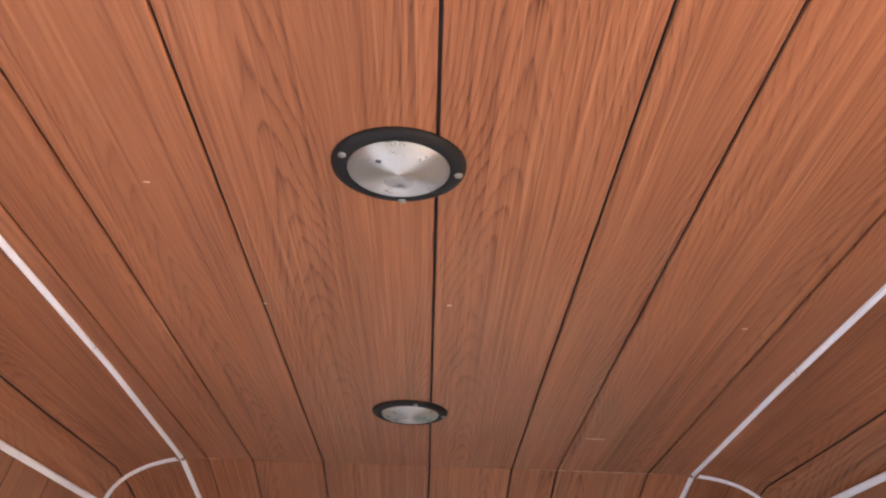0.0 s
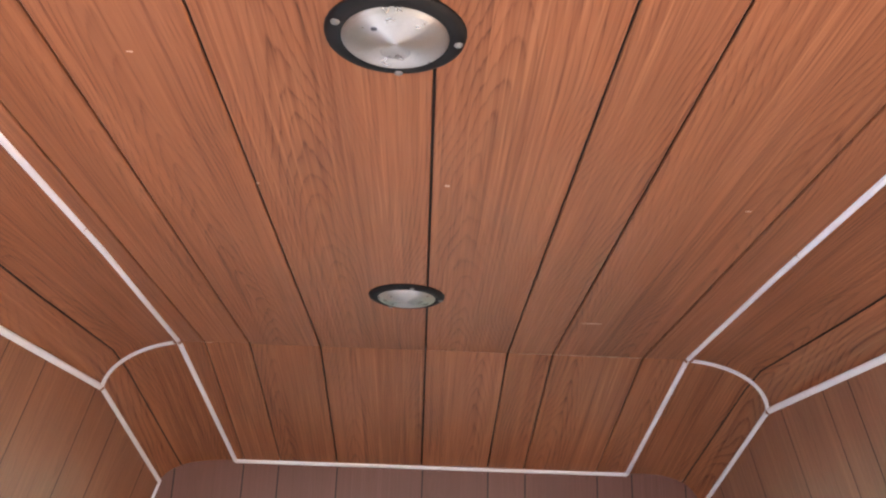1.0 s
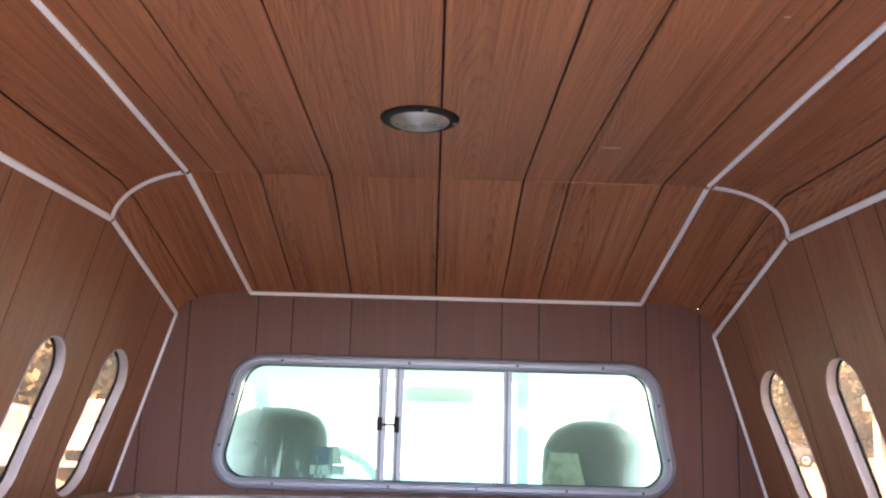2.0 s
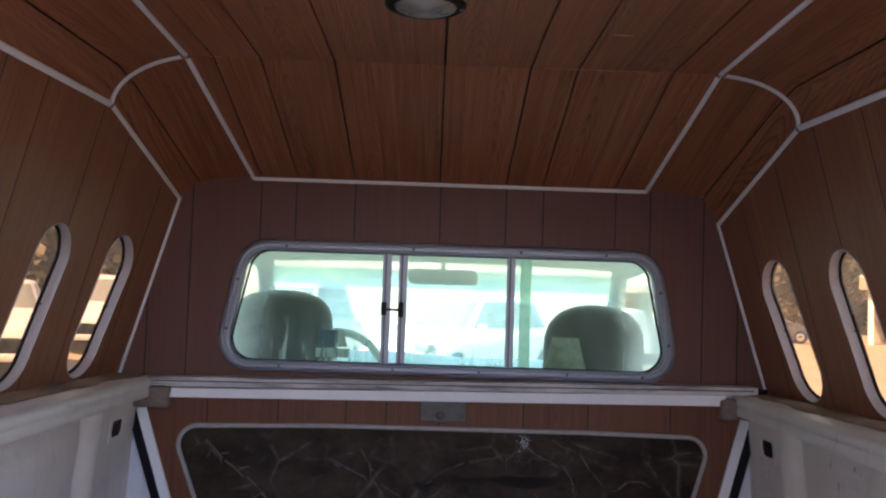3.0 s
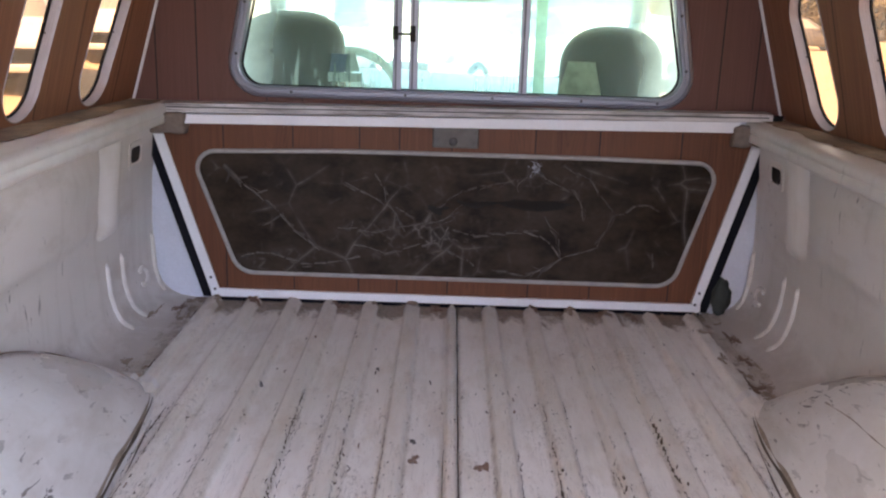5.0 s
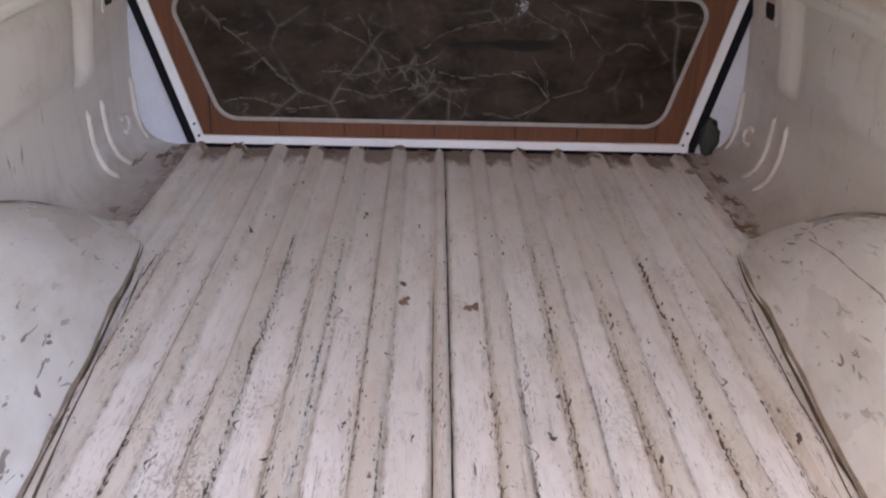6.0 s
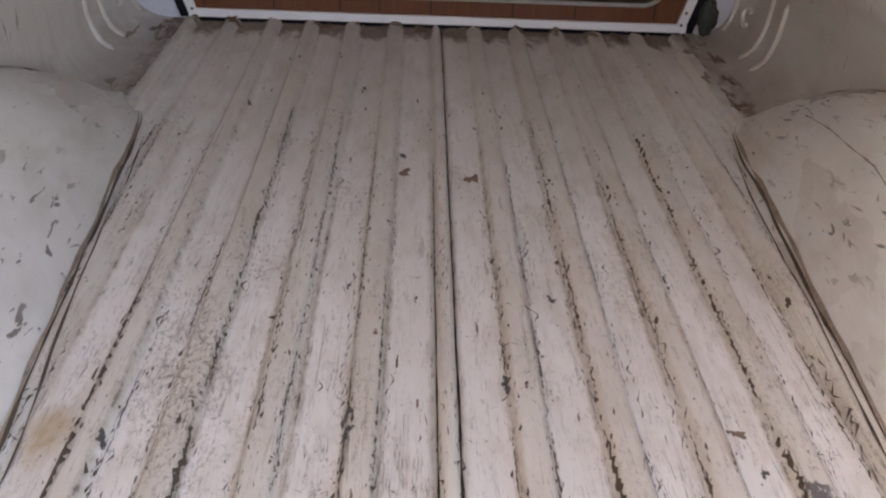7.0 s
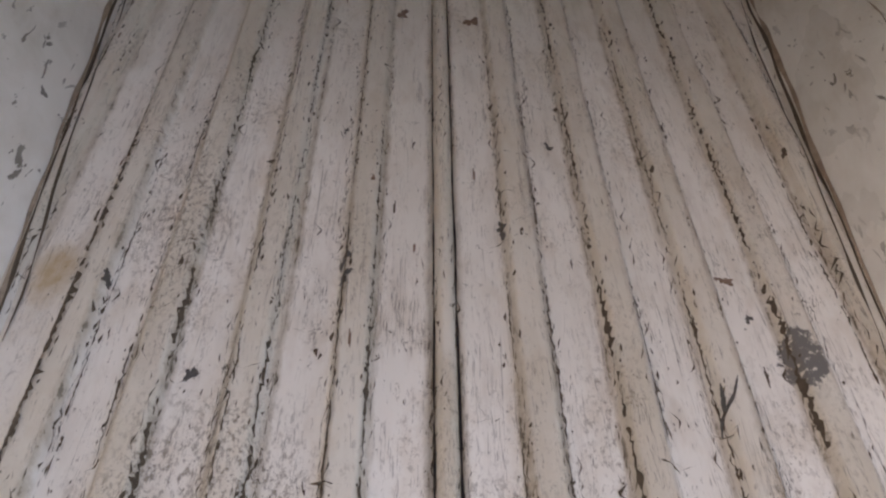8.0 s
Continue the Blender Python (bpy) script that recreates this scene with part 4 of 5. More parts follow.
def plate_xz(outline, y0, y1):
    """A plate over an outline in x and z, between two depths."""
    return sheet(outline, lambda u, v, w: Vector((u, w, v)), y0, y1)


structure(part("bed_front_rail", plate_xz([(-0.80, 0.492), (0.80, 0.516), (0.80, 0.536), (-0.80, 0.514)], 1.688, 1.765), OLD_TRIM), "weathered white rail along the bed's front edge", "rail")


# a slim dark plate paints the rail's shadow gap
structure(part("rail_gap", plate_xz([(-0.775, 0.5030), (0.79, 0.5255), (0.79, 0.5285), (-0.775, 0.5060)], 1.6855, 1.690), DARK_METAL), "thin dark strip drawn for the shadow gap along the bed's front rail", "rail")


def wall_x(z):
    return along(z, [(-0.003, 0.728), (0.005, 0.748), (0.018, 0.766), (0.037, 0.780), (0.063, 0.790), (0.10, 0.797), (0.2, 0.799), (0.33, 0.792), (0.40, 0.783), (0.452, 0.778)])


def bed_pressings(s):
    """Stamped shapes of one bed side: ribs, a hook, the stake pocket with its slot."""
    side_ob = bpy.data.objects["bed_side_left" if s < 0 else "bed_side_right"]

    def on(y, z, out=0.0):
        return Vector((s * (wall_x(z) - out), y, z))

    shift = 0.0 if s < 0 else -0.008
    for y0, top, end in ((1.375, 0.172, 1.402), (1.470 + shift, 0.172, 1.497 + shift)):
        pts = [on(y0, top, -0.006), on(y0, top - 0.012, 0.001)] + [on(y0 + 0.012 * k / 6, lerp(top - 0.02, 0.045, k / 6)) for k in range(7)]
        pts += [on(lerp(y0 + 0.012, end, (k / 6) ** 1.5), lerp(0.040, 0.010, k / 6)) for k in range(1, 6)] + [on(end, 0.005, -0.010)]
        part("pressed_rib", tube(pts, 0.0082, 10), SIDE_PAINT, side_ob, smooth=True)
    part("pressed_rib", tube([on(1.698, 0.172, -0.004), on(1.698, 0.160, 0.001), on(1.695, 0.08, 0.001), on(1.69, 0.04), on(1.685, 0.015, -0.006)], 0.0075, 8), SIDE_PAINT, side_ob, smooth=True)
    pts = [on(1.60 + 0.030 * math.cos(a), 0.080 + 0.021 * math.sin(a), 0.002) for a in [radians(-130 + 260 * k / 12) for k in range(13)]]
    part("hook_pressing", tube(pts, 0.0065, 6), SIDE_PAINT, side_ob, smooth=True)
    rows = []
    y0, y1 = (1.315, 1.455) if s < 0 else (1.345, 1.485)
    for i in range(15):
        z = lerp(0.463, 0.235, i / 14)
        depth = 0.027 * (1.0 if z > 0.30 else math.sqrt(max(0.0, 1 - ((0.30 - z) / 0.065) ** 2)))
        rows.append([on(lerp(y0, y1, k / 12), z, depth * math.sin(math.pi * k / 12) ** 1.4 - 0.001) for k in range(13)])
    part("stake_pocket", grid(rows), SIDE_PAINT, side_ob, smooth=True)
    out2 = rounded([(1.515, 0.368), (1.615, 0.368), (1.615, 0.434), (1.515, 0.434)], 0.016, 5)
    part("slot_plate", ring(out2, [(0.0, 0.0), (0.0, 0.003), (-0.012, 0.003), (-0.015, 0.0)], lambda u, v, w: on(u, v, w)), SIDE_PAINT, side_ob)
    hole2 = rounded([(1.535, 0.381), (1.597, 0.381), (1.597, 0.424), (1.535, 0.424)], 0.018, 5)
    part("slot_hole", sheet(hole2, lambda u, v, w: on(u, v, w), -0.002, 0.0012), BLACK, side_ob, "dark slot")


for s in (-1, 1):
    bed_pressings(s)


# ---- the loose canopy door standing against the bed's front wall ----
def canopy_door():
    door = tagged(empty("canopy_door"), "upended canopy rear door with cracked smoked glass, leaning on bed front", "door")

    def place(u, v, w):
        return Vector((u, 1.70 - w, v))

    outer = [(-0.638, 0.004), (0.662, 0.004), (0.793, 0.487), (-0.788, 0.463)]
    hole = rounded([(-0.570, 0.068), (0.590, 0.068), (0.690, 0.406), (0.36, 0.410), (-0.30, 0.407), (-0.692, 0.395)], [0.065, 0.065, 0.05, 0.4, 0.4, 0.05], 10)
    for a, b in zip([-0.80, -0.60, -0.42, -0.248, -0.145, -0.01, 0.205, 0.37, 0.58], [-0.60, -0.42, -0.248, -0.145, -0.01, 0.205, 0.37, 0.58, 0.80]):
        bm = bmesh.new()
        n = max(2, int((b - a) / 0.008))
        xs = [lerp(a + 0.0016, b - 0.0016, k / n) for k in range(n + 1)]
        for xa, xb in zip(xs, xs[1:]):
            oa, ob_ = outline_span(xa, outer), outline_span(xb, outer)
            if not oa or not ob_:
                continue
            ha, hb = outline_span(xa, hole), outline_span(xb, hole)
            pieces = [((oa[0], ob_[0]), (oa[1], ob_[1]))]
            if ha or hb:
                ha = ha or ((hb[0] + hb[1]) / 2,) * 2
                hb = hb or ((ha[0] + ha[1]) / 2,) * 2
                pieces = [((oa[0], ob_[0]), (ha[0], hb[0])), ((ha[1], hb[1]), (oa[1], ob_[1]))]
            for (la, lb), (ua, ub) in pieces:
                bm.faces.new([bm.verts.new((x, 1.70, z)) for x, z in ((xa, la), (xb, lb), (xb, ub), (xa, ua))])
        bmesh.ops.remove_doubles(bm, verts=bm.verts, dist=0.0002)
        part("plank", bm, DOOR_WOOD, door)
    part("back_panel", sheet(outer, place, -0.003, -0.012), GROOVE, door)
    part("gasket", ring(hole, [(-0.008, 0.0), (-0.008, 0.004), (-0.005, 0.007), (0.0, 0.007), (0.003, 0.004), (0.003, 0.0)], place), GLAZING, door, "grey weathered glazing strip")
    glass_pane = part("glass_pane", sheet(hole, place, -0.001, 0.002), SMOKE_GLASS, door, "dark smoked glass with a web of cracks")
    for (xa, za), (xb, zb), nm in (((-0.638, 0.0), (-0.785, 0.455), "side_rail"), ((0.662, 0.0), (0.790, 0.478), "side_rail")):
        d = Vector((xb - xa, zb - za)).normalized()
        sgn = 1 if xa < 0 else -1
        nx = Vector((d.y, -d.x)) * sgn
        o = [(xa, za), (xb, zb), (xb + nx.x * 0.024, zb + nx.y * 0.024), (xa + nx.x * 0.024, za + nx.y * 0.024)]
        part(nm, sheet(o, place, -0.01, 0.008), TRIM, door)
        up = 0.055 if xa > 0 else 0.035
        xt, zt = xb + d.x * up, zb + d.y * up
        o = [(xa - nx.x * 0.027, za), (xt - nx.x * 0.027, zt), (xt, zt), (xa, za)]
        part("rubber_seal", sheet(o, place, -0.012, 0.004), RUBBER, door, "black rubber edge seal")
        for k in (0.03, 0.10):
            bm = bmesh.new()
            bmesh.ops.create_uvsphere(bm, u_segments=8, v_segments=5, radius=0.005)
            px, pz = xa + d.x * (k * 0.48 + 0.01) + nx.x * 0.015, za + d.y * (k * 0.48 + 0.01)
            for v in bm.verts:
                v.co = Vector((px, 1.691, pz)) + v.co * 0.8
            part("screw", bm, DARK_METAL, door)
    part("bottom_rail", box(-0.642, 0.670, 1.690, 1.708, 0.002, 0.024, 0.003), TRIM, door)
    # black strip stands in for the shadow line below the bottom rail
    part("bottom_seal", box(-0.64, 0.668, 1.693, 1.706, -0.009, 0.003, 0.001), RUBBER, door, "black strip drawn for the shadow gap under the door")
    part("top_rail", plate_xz([(-0.70, 0.466), (0.715, 0.488), (0.715, 0.515), (-0.70, 0.489)], 1.676, 1.706), TRIM, door)
    for x0, x1, z0 in ((-0.785, -0.688, 0.438), (0.700, 0.792, 0.452)):
        bm = box(x0, x1, 1.668, 1.708, z0, z0 + 0.054, 0.011, 3)
        bmesh.ops.subdivide_edges(bm, edges=[e for e in bm.edges if e.calc_length() > 0.02], cuts=4, use_grid_fill=True)
        for v in bm.verts:
            v.co += Vector((noise.noise(v.co * 45), 0.0, noise.noise(v.co * 45 + Vector((7, 3, 1))))) * 0.007
        part("corner_block", bm, CORK, door, "worn brown corner block", smooth=True)
    plate = part("latch_plate", box(-0.060, 0.058, 1.684, 1.699, 0.424, 0.478, 0.004), GREY_PLATE, door, "grey metal latch plate")
    bm = bmesh.new()
    bmesh.ops.create_uvsphere(bm, u_segments=12, v_segments=8, radius=0.011)
    for v in bm.verts:
        v.co = Vector((-0.007, 1.684, 0.441)) + Vector((v.co.x, v.co.y * 0.4, v.co.z))
    part("lock", bm, DARK_METAL, plate)
    return door


DOOR = canopy_door()


def crack_web(bm, haze, rng):
    """Fine raised crack lines over the door's glass: branching paths from a few centres."""
    inside = rounded([(-0.560, 0.075), (0.580, 0.075), (0.676, 0.400), (-0.678, 0.393)], 0.06, 6)

    def ok(x, z):
        sp = outline_span(x, inside)
        return sp is not None and sp[0] < z < sp[1]

    def path(x, z, ang, length, width, bm=bm, lift=0.0):
        n, step = int(length / 0.006), 0.006
        wide = last = width * 0.5
        for _ in range(n):
            x2, z2 = x + step * math.cos(ang), z + step * math.sin(ang)
            if not ok(x2, z2):
                return
            wide = max(0.0002, wide + rng.gauss(0, 0.35) * width * 0.5 + 0.25 * (0.5 * width - wide))
            d = Vector((z - z2, x2 - x)).normalized()
            bm.faces.new([bm.verts.new(p) for p in ((x - d.x * last, 1.6975 + lift, z - d.y * last), (x2 - d.x * wide, 1.6975 + lift, z2 - d.y * wide), (x2 + d.x * wide, 1.6972 + lift, z2 + d.y * wide), (x + d.x * last, 1.6972 + lift, z + d.y * last))])
            last = wide
            x, z = x2, z2
            ang += rng.gauss(0, 0.07)
            if rng.random() < 0.03 and length > 0.05:
                path(x, z, ang + rng.choice((-1, 1)) * rng.uniform(0.4, 1.2), length * 0.45, width * 0.7, bm, lift)

    def run(pts, width):
        """A long crack through given turning points: bent, doubled here and there, with frayed bits along it."""
        for (xa, za), (xb, zb) in zip(pts, pts[1:]):
            bend = rng.gauss(0, 0.005)
            xm, zm = (xa + xb) / 2 - bend * (zb - za) * 8, (za + zb) / 2 + bend
            for (x0, z0), (x1, z1) in (((xa, za), (xm, zm)), ((xm, zm), (xb, zb))):
                length, ang = math.hypot(x1 - x0, z1 - z0), math.atan2(z1 - z0, x1 - x0)
                path(x0, z0, ang, length, width * 0.55)
                path(x0 + rng.gauss(0, 0.002), z0 + rng.gauss(0, 0.002), ang, length * rng.uniform(0.5, 1.0), width * rng.uniform(1.0, 3.0), haze, 0.0004)
                if rng.random() < 0.7:
                    path(x0 + rng.gauss(0, 0.004), z0 + rng.gauss(0, 0.004), ang + rng.gauss(0, 0.05), length * 0.8, width * 0.3)
                for _ in range(int(length / 0.06)):
                    k = rng.random()
                    path(lerp(x0, x1, k), lerp(z0, z1, k), ang + rng.choice((-1, 1)) * rng.uniform(0.3, 1.3), rng.uniform(0.013, 0.05), width * rng.uniform(0.3, 0.8))

    run([(-0.60, 0.36), (-0.49, 0.27), (-0.42, 0.19), (-0.35, 0.135)], 0.0026)
    run([(-0.285, 0.325), (-0.205, 0.285), (-0.15, 0.26), (-0.10, 0.235)], 0.0024)
    run([(-0.205, 0.347), (-0.17, 0.27), (-0.127, 0.19)], 0.0018)
    run([(-0.56, 0.115), (-0.48, 0.125), (-0.40, 0.10), (-0.33, 0.105), (-0.24, 0.13)], 0.0026)
    run([(-0.30, 0.20), (-0.20, 0.19), (-0.10, 0.215), (0.02, 0.262)], 0.0018)
    run([(-0.26, 0.155), (-0.18, 0.135), (-0.08, 0.16), (0.0, 0.205), (0.06, 0.19)], 0.0024)
    run([(0.055, 0.19), (0.14, 0.20), (0.23, 0.197), (0.29, 0.137), (0.19, 0.085), (0.10, 0.10)], 0.0022)
    run([(0.24, 0.25), (0.28, 0.19), (0.29, 0.137)], 0.0018)
    run([(-0.02, 0.155), (0.04, 0.125), (0.06, 0.105)], 0.0016)
    run([(0.28, 0.385), (0.35, 0.355), (0.42, 0.26), (0.48, 0.29), (0.54, 0.27)], 0.0018)
    run([(0.42, 0.26), (0.38, 0.17), (0.30, 0.14)], 0.0016)
    run([(0.21, 0.37), (0.28, 0.33), (0.33, 0.29), (0.34, 0.24)], 0.0020)
    run([(0.53, 0.16), (0.532, 0.11)], 0.0016)
    run([(0.21, 0.37), (0.10, 0.33), (0.02, 0.31), (-0.06, 0.25)], 0.0014)
    run([(-0.50, 0.20), (-0.45, 0.235), (-0.43, 0.20)], 0.0016)


rng = random.Random(11)
bm, haze_bm = bmesh.new(), bmesh.new()
crack_web(bm, haze_bm, rng)
part("crack_lines", bm, CRACK, DOOR, "whitish crack lines")
part("crack_margin", haze_bm, CRACK_HAZE, DOOR, "dull crazed margins along the cracks")
for cx, cz, rx, rz, k in ((0.215, 0.282, 0.080, 0.014, 1), (0.05, 0.280, 0.050, 0.008, 2), (-0.04, 0.262, 0.025, 0.010, 3)):
    bm = bmesh.new()
    outline = []
    for j in range(26):
        a = 2 * math.pi * j / 26
        r = 1 + 0.7 * noise.noise(Vector((k * 3.1, math.cos(a) * 2, math.sin(a) * 2)))
        outline.append((cx + rx * r * math.cos(a), cz + rz * r * math.sin(a) + 0.006 * math.cos(2 * a)))
    part("missing_shard", sheet(outline, lambda u, v, w: Vector((u, 1.6962 - w, v)), -0.0004, 0.0), VOID, DOOR, "dark gap of missing glass")
bm = bmesh.new()
for _ in range(60):
    r = rng.uniform(0.0007, 0.0022)
    cx, cz, t = 0.208 + rng.gauss(0, 0.0075), 0.377 + rng.gauss(0, 0.009), rng.uniform(0, 6.28)
    bm.faces.new([bm.verts.new((cx + r * math.cos(t + k * 2.1), 1.6965 + rng.uniform(0, 0.0006), cz + r * 1.8 * math.sin(t + k * 2.1))) for k in range(3)])
part("chipped_spot", bm, plain("chipped_glass", (0.38, 0.40, 0.46), 0.5), DOOR, "bright chipped impact spot")

# dark crumpled rubber boot in the bed's front corner
bm = bmesh.new()
bmesh.ops.create_icosphere(bm, subdivisions=3, radius=1.0)
for v in bm.verts:
    k = 1 + 0.35 * noise.noise(v.co * 2.3)
    v.co = Vector((0.722 + v.co.x * 0.026 * k, 1.695 + v.co.y * 0.014 * k, 0.046 + v.co.z * 0.050 * k))
tagged(part("rubber_boot", bm, plain("dark_green_rubber", (0.035, 0.042, 0.036), 0.7, 0.0, 0.4, 50.0), smooth=True), "crumpled dark green rubber piece in the bed corner", "rubber piece")


# chips, stains and patches on the floor
def foot_z(x):
    """Height of the curved foot of the bed's sides."""
    return along(abs(x), [(0.680, -0.0095), (0.705, -0.0075), (0.728, -0.003), (0.748, 0.005), (0.766, 0.018)])


def blot(name, x, y, rx, ry, mat, rough_edge, seed, label, z=0.0012):
    r2 = random.Random(seed)
    ph = [r2.uniform(0, 6.28) for _ in range(5)]
    step = max(0.0015, min(rx, ry) / 7)
    nx, ny = int(1.9 * rx / step) + 1, int(1.9 * ry / step) + 1
    inside = lambda px, py: math.hypot((px - x) / rx, (py - y) / ry) < 1 + rough_edge * sum(math.sin((j + 2) * math.atan2((py - y) / ry, (px - x) / rx) + ph[j]) / (j + 1.5) for j in range(5)) + 1.1 * rough_edge * noise.noise(Vector((px * 300, py * 150, seed)))
    bm = bmesh.new()
    made = {}
    def corner(i, j):
        if (i, j) not in made:
            made[i, j] = bm.verts.new((x + i * step, y + j * step, max(rib_z(x + i * step, y + j * step), foot_z(x + i * step)) + z))
        return made[i, j]
    for i in range(-nx, nx):
        for j in range(-ny, ny):
            if inside(x + (i + 0.5) * step, y + (j + 0.5) * step):
                bm.faces.new([corner(i, j), corner(i + 1, j), corner(i + 1, j + 1), corner(i, j + 1)])
    part(name, bm, mat, FLOOR, label)


RUST = plain("rust_brown", (0.23, 0.15, 0.11), 0.8, 0.0, 0.4, 60.0)
PALE_DIRT = plain("pale_dust", (0.50, 0.44, 0.38), 0.9, 0.0, 0.3, 50.0)
DIRT = plain("dry_dirt", (0.34, 0.27, 0.21), 0.9, 0.0, 0.4, 50.0)
for k, (x, y, rx, ry) in enumerate([(-0.062, 0.83, 0.010, 0.013), (0.062, 0.81, 0.011, 0.016), (-0.119, 0.145, 0.006, 0.012), (-0.117, 0.112, 0.006, 0.010), (0.080, 0.222, 0.005, 0.013), (0.357, 0.137, 0.009, 0.007), (-0.394, 1.13, 0.004, 0.007), (-0.158, 1.245, 0.004, 0.008), (-0.273, -0.04, 0.006, 0.010), (-0.396, 0.10, 0.004, 0.010), (0.162, 0.42, 0.005, 0.007), (-0.137, 0.445, 0.003, 0.006), (0.369, 0.07, 0.004, 0.006), (-0.066, 0.90, 0.006, 0.008)]):
    blot("paint_chip", x, y, rx, ry, RUST if k in (5, 0, 1) else CHIP, 0.5, 20 + k, "")


def floor_crack(x, y0, y1, width, seed):
    """A ragged dark line of broken paint along a rib edge."""
    r5 = random.Random(seed)
    n = int((y1 - y0) / 0.0045)
    rows, bm = [], bmesh.new()
    for k in range(n + 1):
        y = lerp(y0, y1, k / n)
        off = 0.0022 * noise.noise(Vector((seed, y * 9, 0))) + 0.0012 * noise.noise(Vector((seed, y * 60, 3)))
        w = width * max(0.0, 0.42 + 1.1 * noise.noise(Vector((y * 9, seed, 1))) + 1.1 * noise.noise(Vector((y * 80, seed, 2)))) * min(1.0, k / 8, (n - k) / 8) * (1 + 0.9 * max(0.0, (0.35 - y) / 0.6))
        if w < width * 0.12:
            if len(rows) > 1:
                grid(rows, bm)
            rows = []
            continue
        left, right = w * r5.uniform(0.1, 0.9), w * r5.uniform(0.1, 0.9)
        off += r5.gauss(0, 0.0005)
        rows.append([(px, y, rib_z(px, y) + 0.0016) for px in (x + off - left, x + off, x + off + right)])
        if r5.random() < 0.22:
            # a fleck of flaked paint beside the line
            fx, fl, fw, lean = x + off + r5.gauss(0, 0.006), r5.uniform(0.003, 0.016), r5.uniform(0.0004, 0.0012), r5.gauss(0, 0.15)
            fl2 = [(fx - fw, y), (fx + lean * fl * 0.5, y - fl * 0.5), (fx + fw + lean * fl, y + fl * 0.1), (fx + lean * fl, y + fl * 0.6)]
            bm.faces.new([bm.verts.new((px, py, rib_z(px) + 0.0017)) for px, py in fl2])
    if len(rows) > 1:
        grid(rows, bm)
    part("floor_crack", bm, GRIME, FLOOR)


GRIME = plain("black_grime", (0.105, 0.078, 0.055), 0.85, 0.0, 0.4, 80.0)
for k, (x, y0, y1, w) in enumerate([(-0.429, -0.34, 0.42, 0.020), (-0.432, 0.3, 0.98, 0.008), (-0.344, -0.3, 0.6, 0.004), (-0.118, -0.34, 0.95, 0.006), (-0.082, -0.34, 0.5, 0.005), (-0.224, -0.34, 0.7, 0.004), (-0.298, -0.34, 1.12, 0.006), (-0.193, -0.34, 1.08, 0.004), (-0.388, -0.34, 0.4, 0.003), (-0.534, 0.1, 1.0, 0.006), (0.081, -0.34, 0.8, 0.003), (0.128, -0.34, 0.9, 0.005), (0.193, -0.34, 1.1, 0.005), (0.234, -0.34, 1.12, 0.006), (0.297, -0.34, 0.85, 0.004), (0.337, -0.34, 0.95, 0.006), (0.400, -0.34, 1.05, 0.007), (0.440, -0.34, 0.6, 0.004), (0.492, -0.34, 0.55, 0.007), (0.552, 0.2, 1.0, 0.006), (-0.560, 0.2, 1.05, 0.007), (0.583, 0.25, 1.0, 0.007)]):
    floor_crack(x, y0, y1, w * 0.41, 40 + k)


def grimy_joint(s, inset, y0, y1, width, seed, mat):
    """A soft, wandering band of packed dirt along the joint of floor and wheel well."""
    n = int((y1 - y0) / 0.008)
    rows = []
    for k in range(n + 1):
        y = lerp(y0, y1, k / n)
        x = s * (0.80 - well_size(y, s)[1] - inset)
        w = width * (0.55 + 0.9 * noise.noise(Vector((seed, y * 11, 0)))) * min(1.0, k / 12, (n - k) / 12) + 0.0006
        off = 0.004 * noise.noise(Vector((seed + 4, y * 6, 1)))
        rows.append([(x + off + u * w, y, max(rib_z(x + off + u * w, y), well_z(x + off + u * w, y, s)) + 0.0012 + 0.0008 * (1 - abs(u))) for u in (-0.6, -0.3, 0, 0.3, 0.6)])
    part("packed_dirt", grid(rows), mat, FLOOR)


def well_crease(s):
    """Brown dirt caught where the wheel well runs into the bed's side."""
    rows = []
    for i in range(120):
        y = WELL_Y + WELL_HALF * (-0.985 + 1.97 * i / 119)
        w = 0.010 + 0.014 * max(-0.5, noise.noise(Vector((y * 14, s, 0))))
        row = []
        for k in range(5):
            x = lerp(0.782, 0.782 - w - 0.012 * abs(y - WELL_Y), k / 4)
            row.append((s * x, y, well_z(x, y, s) + 0.0015))
        rows.append(row)
    owner = bpy.data.objects["wheel_well_left" if s < 0 else "wheel_well_right"]
    part("packed_dirt", grid(rows), DIRT, owner, "brown dirt along the crease")
    if s > 0:
        line = []
        for i in range(90):
            y = lerp(0.15, 0.86, i / 89)
            w = 0.0003 + 0.0009 * max(0.0, 0.3 + noise.noise(Vector((y * 30, 2, 0))))
            line.append([(x, y, well_z(x, y, s) + 0.0015) for x in [0.633 + 0.05 * (y - 0.15) + 0.004 * noise.noise(Vector((y * 8, 5, 0))) + k * w for k in (-1, 1)]])
        part("scratch", grid(line), DIRT, owner, "long brown scratch")


for s in (-1, 1):
    grimy_joint(s, -0.010, -0.10, 1.06, 0.0045, 3 + s, DIRT)
    grimy_joint(s, -0.006, -0.12, 1.05, 0.0035, 9 + s, GRIME)
    grimy_joint(s, 0.006, 0.0, 0.95, 0.003, 15 + s, GRIME)
    well_crease(s)
SEALER = plain("old_white_sealer", (0.70, 0.67, 0.64), 0.6, 0.0, 0.15, 40.0, 0.4)


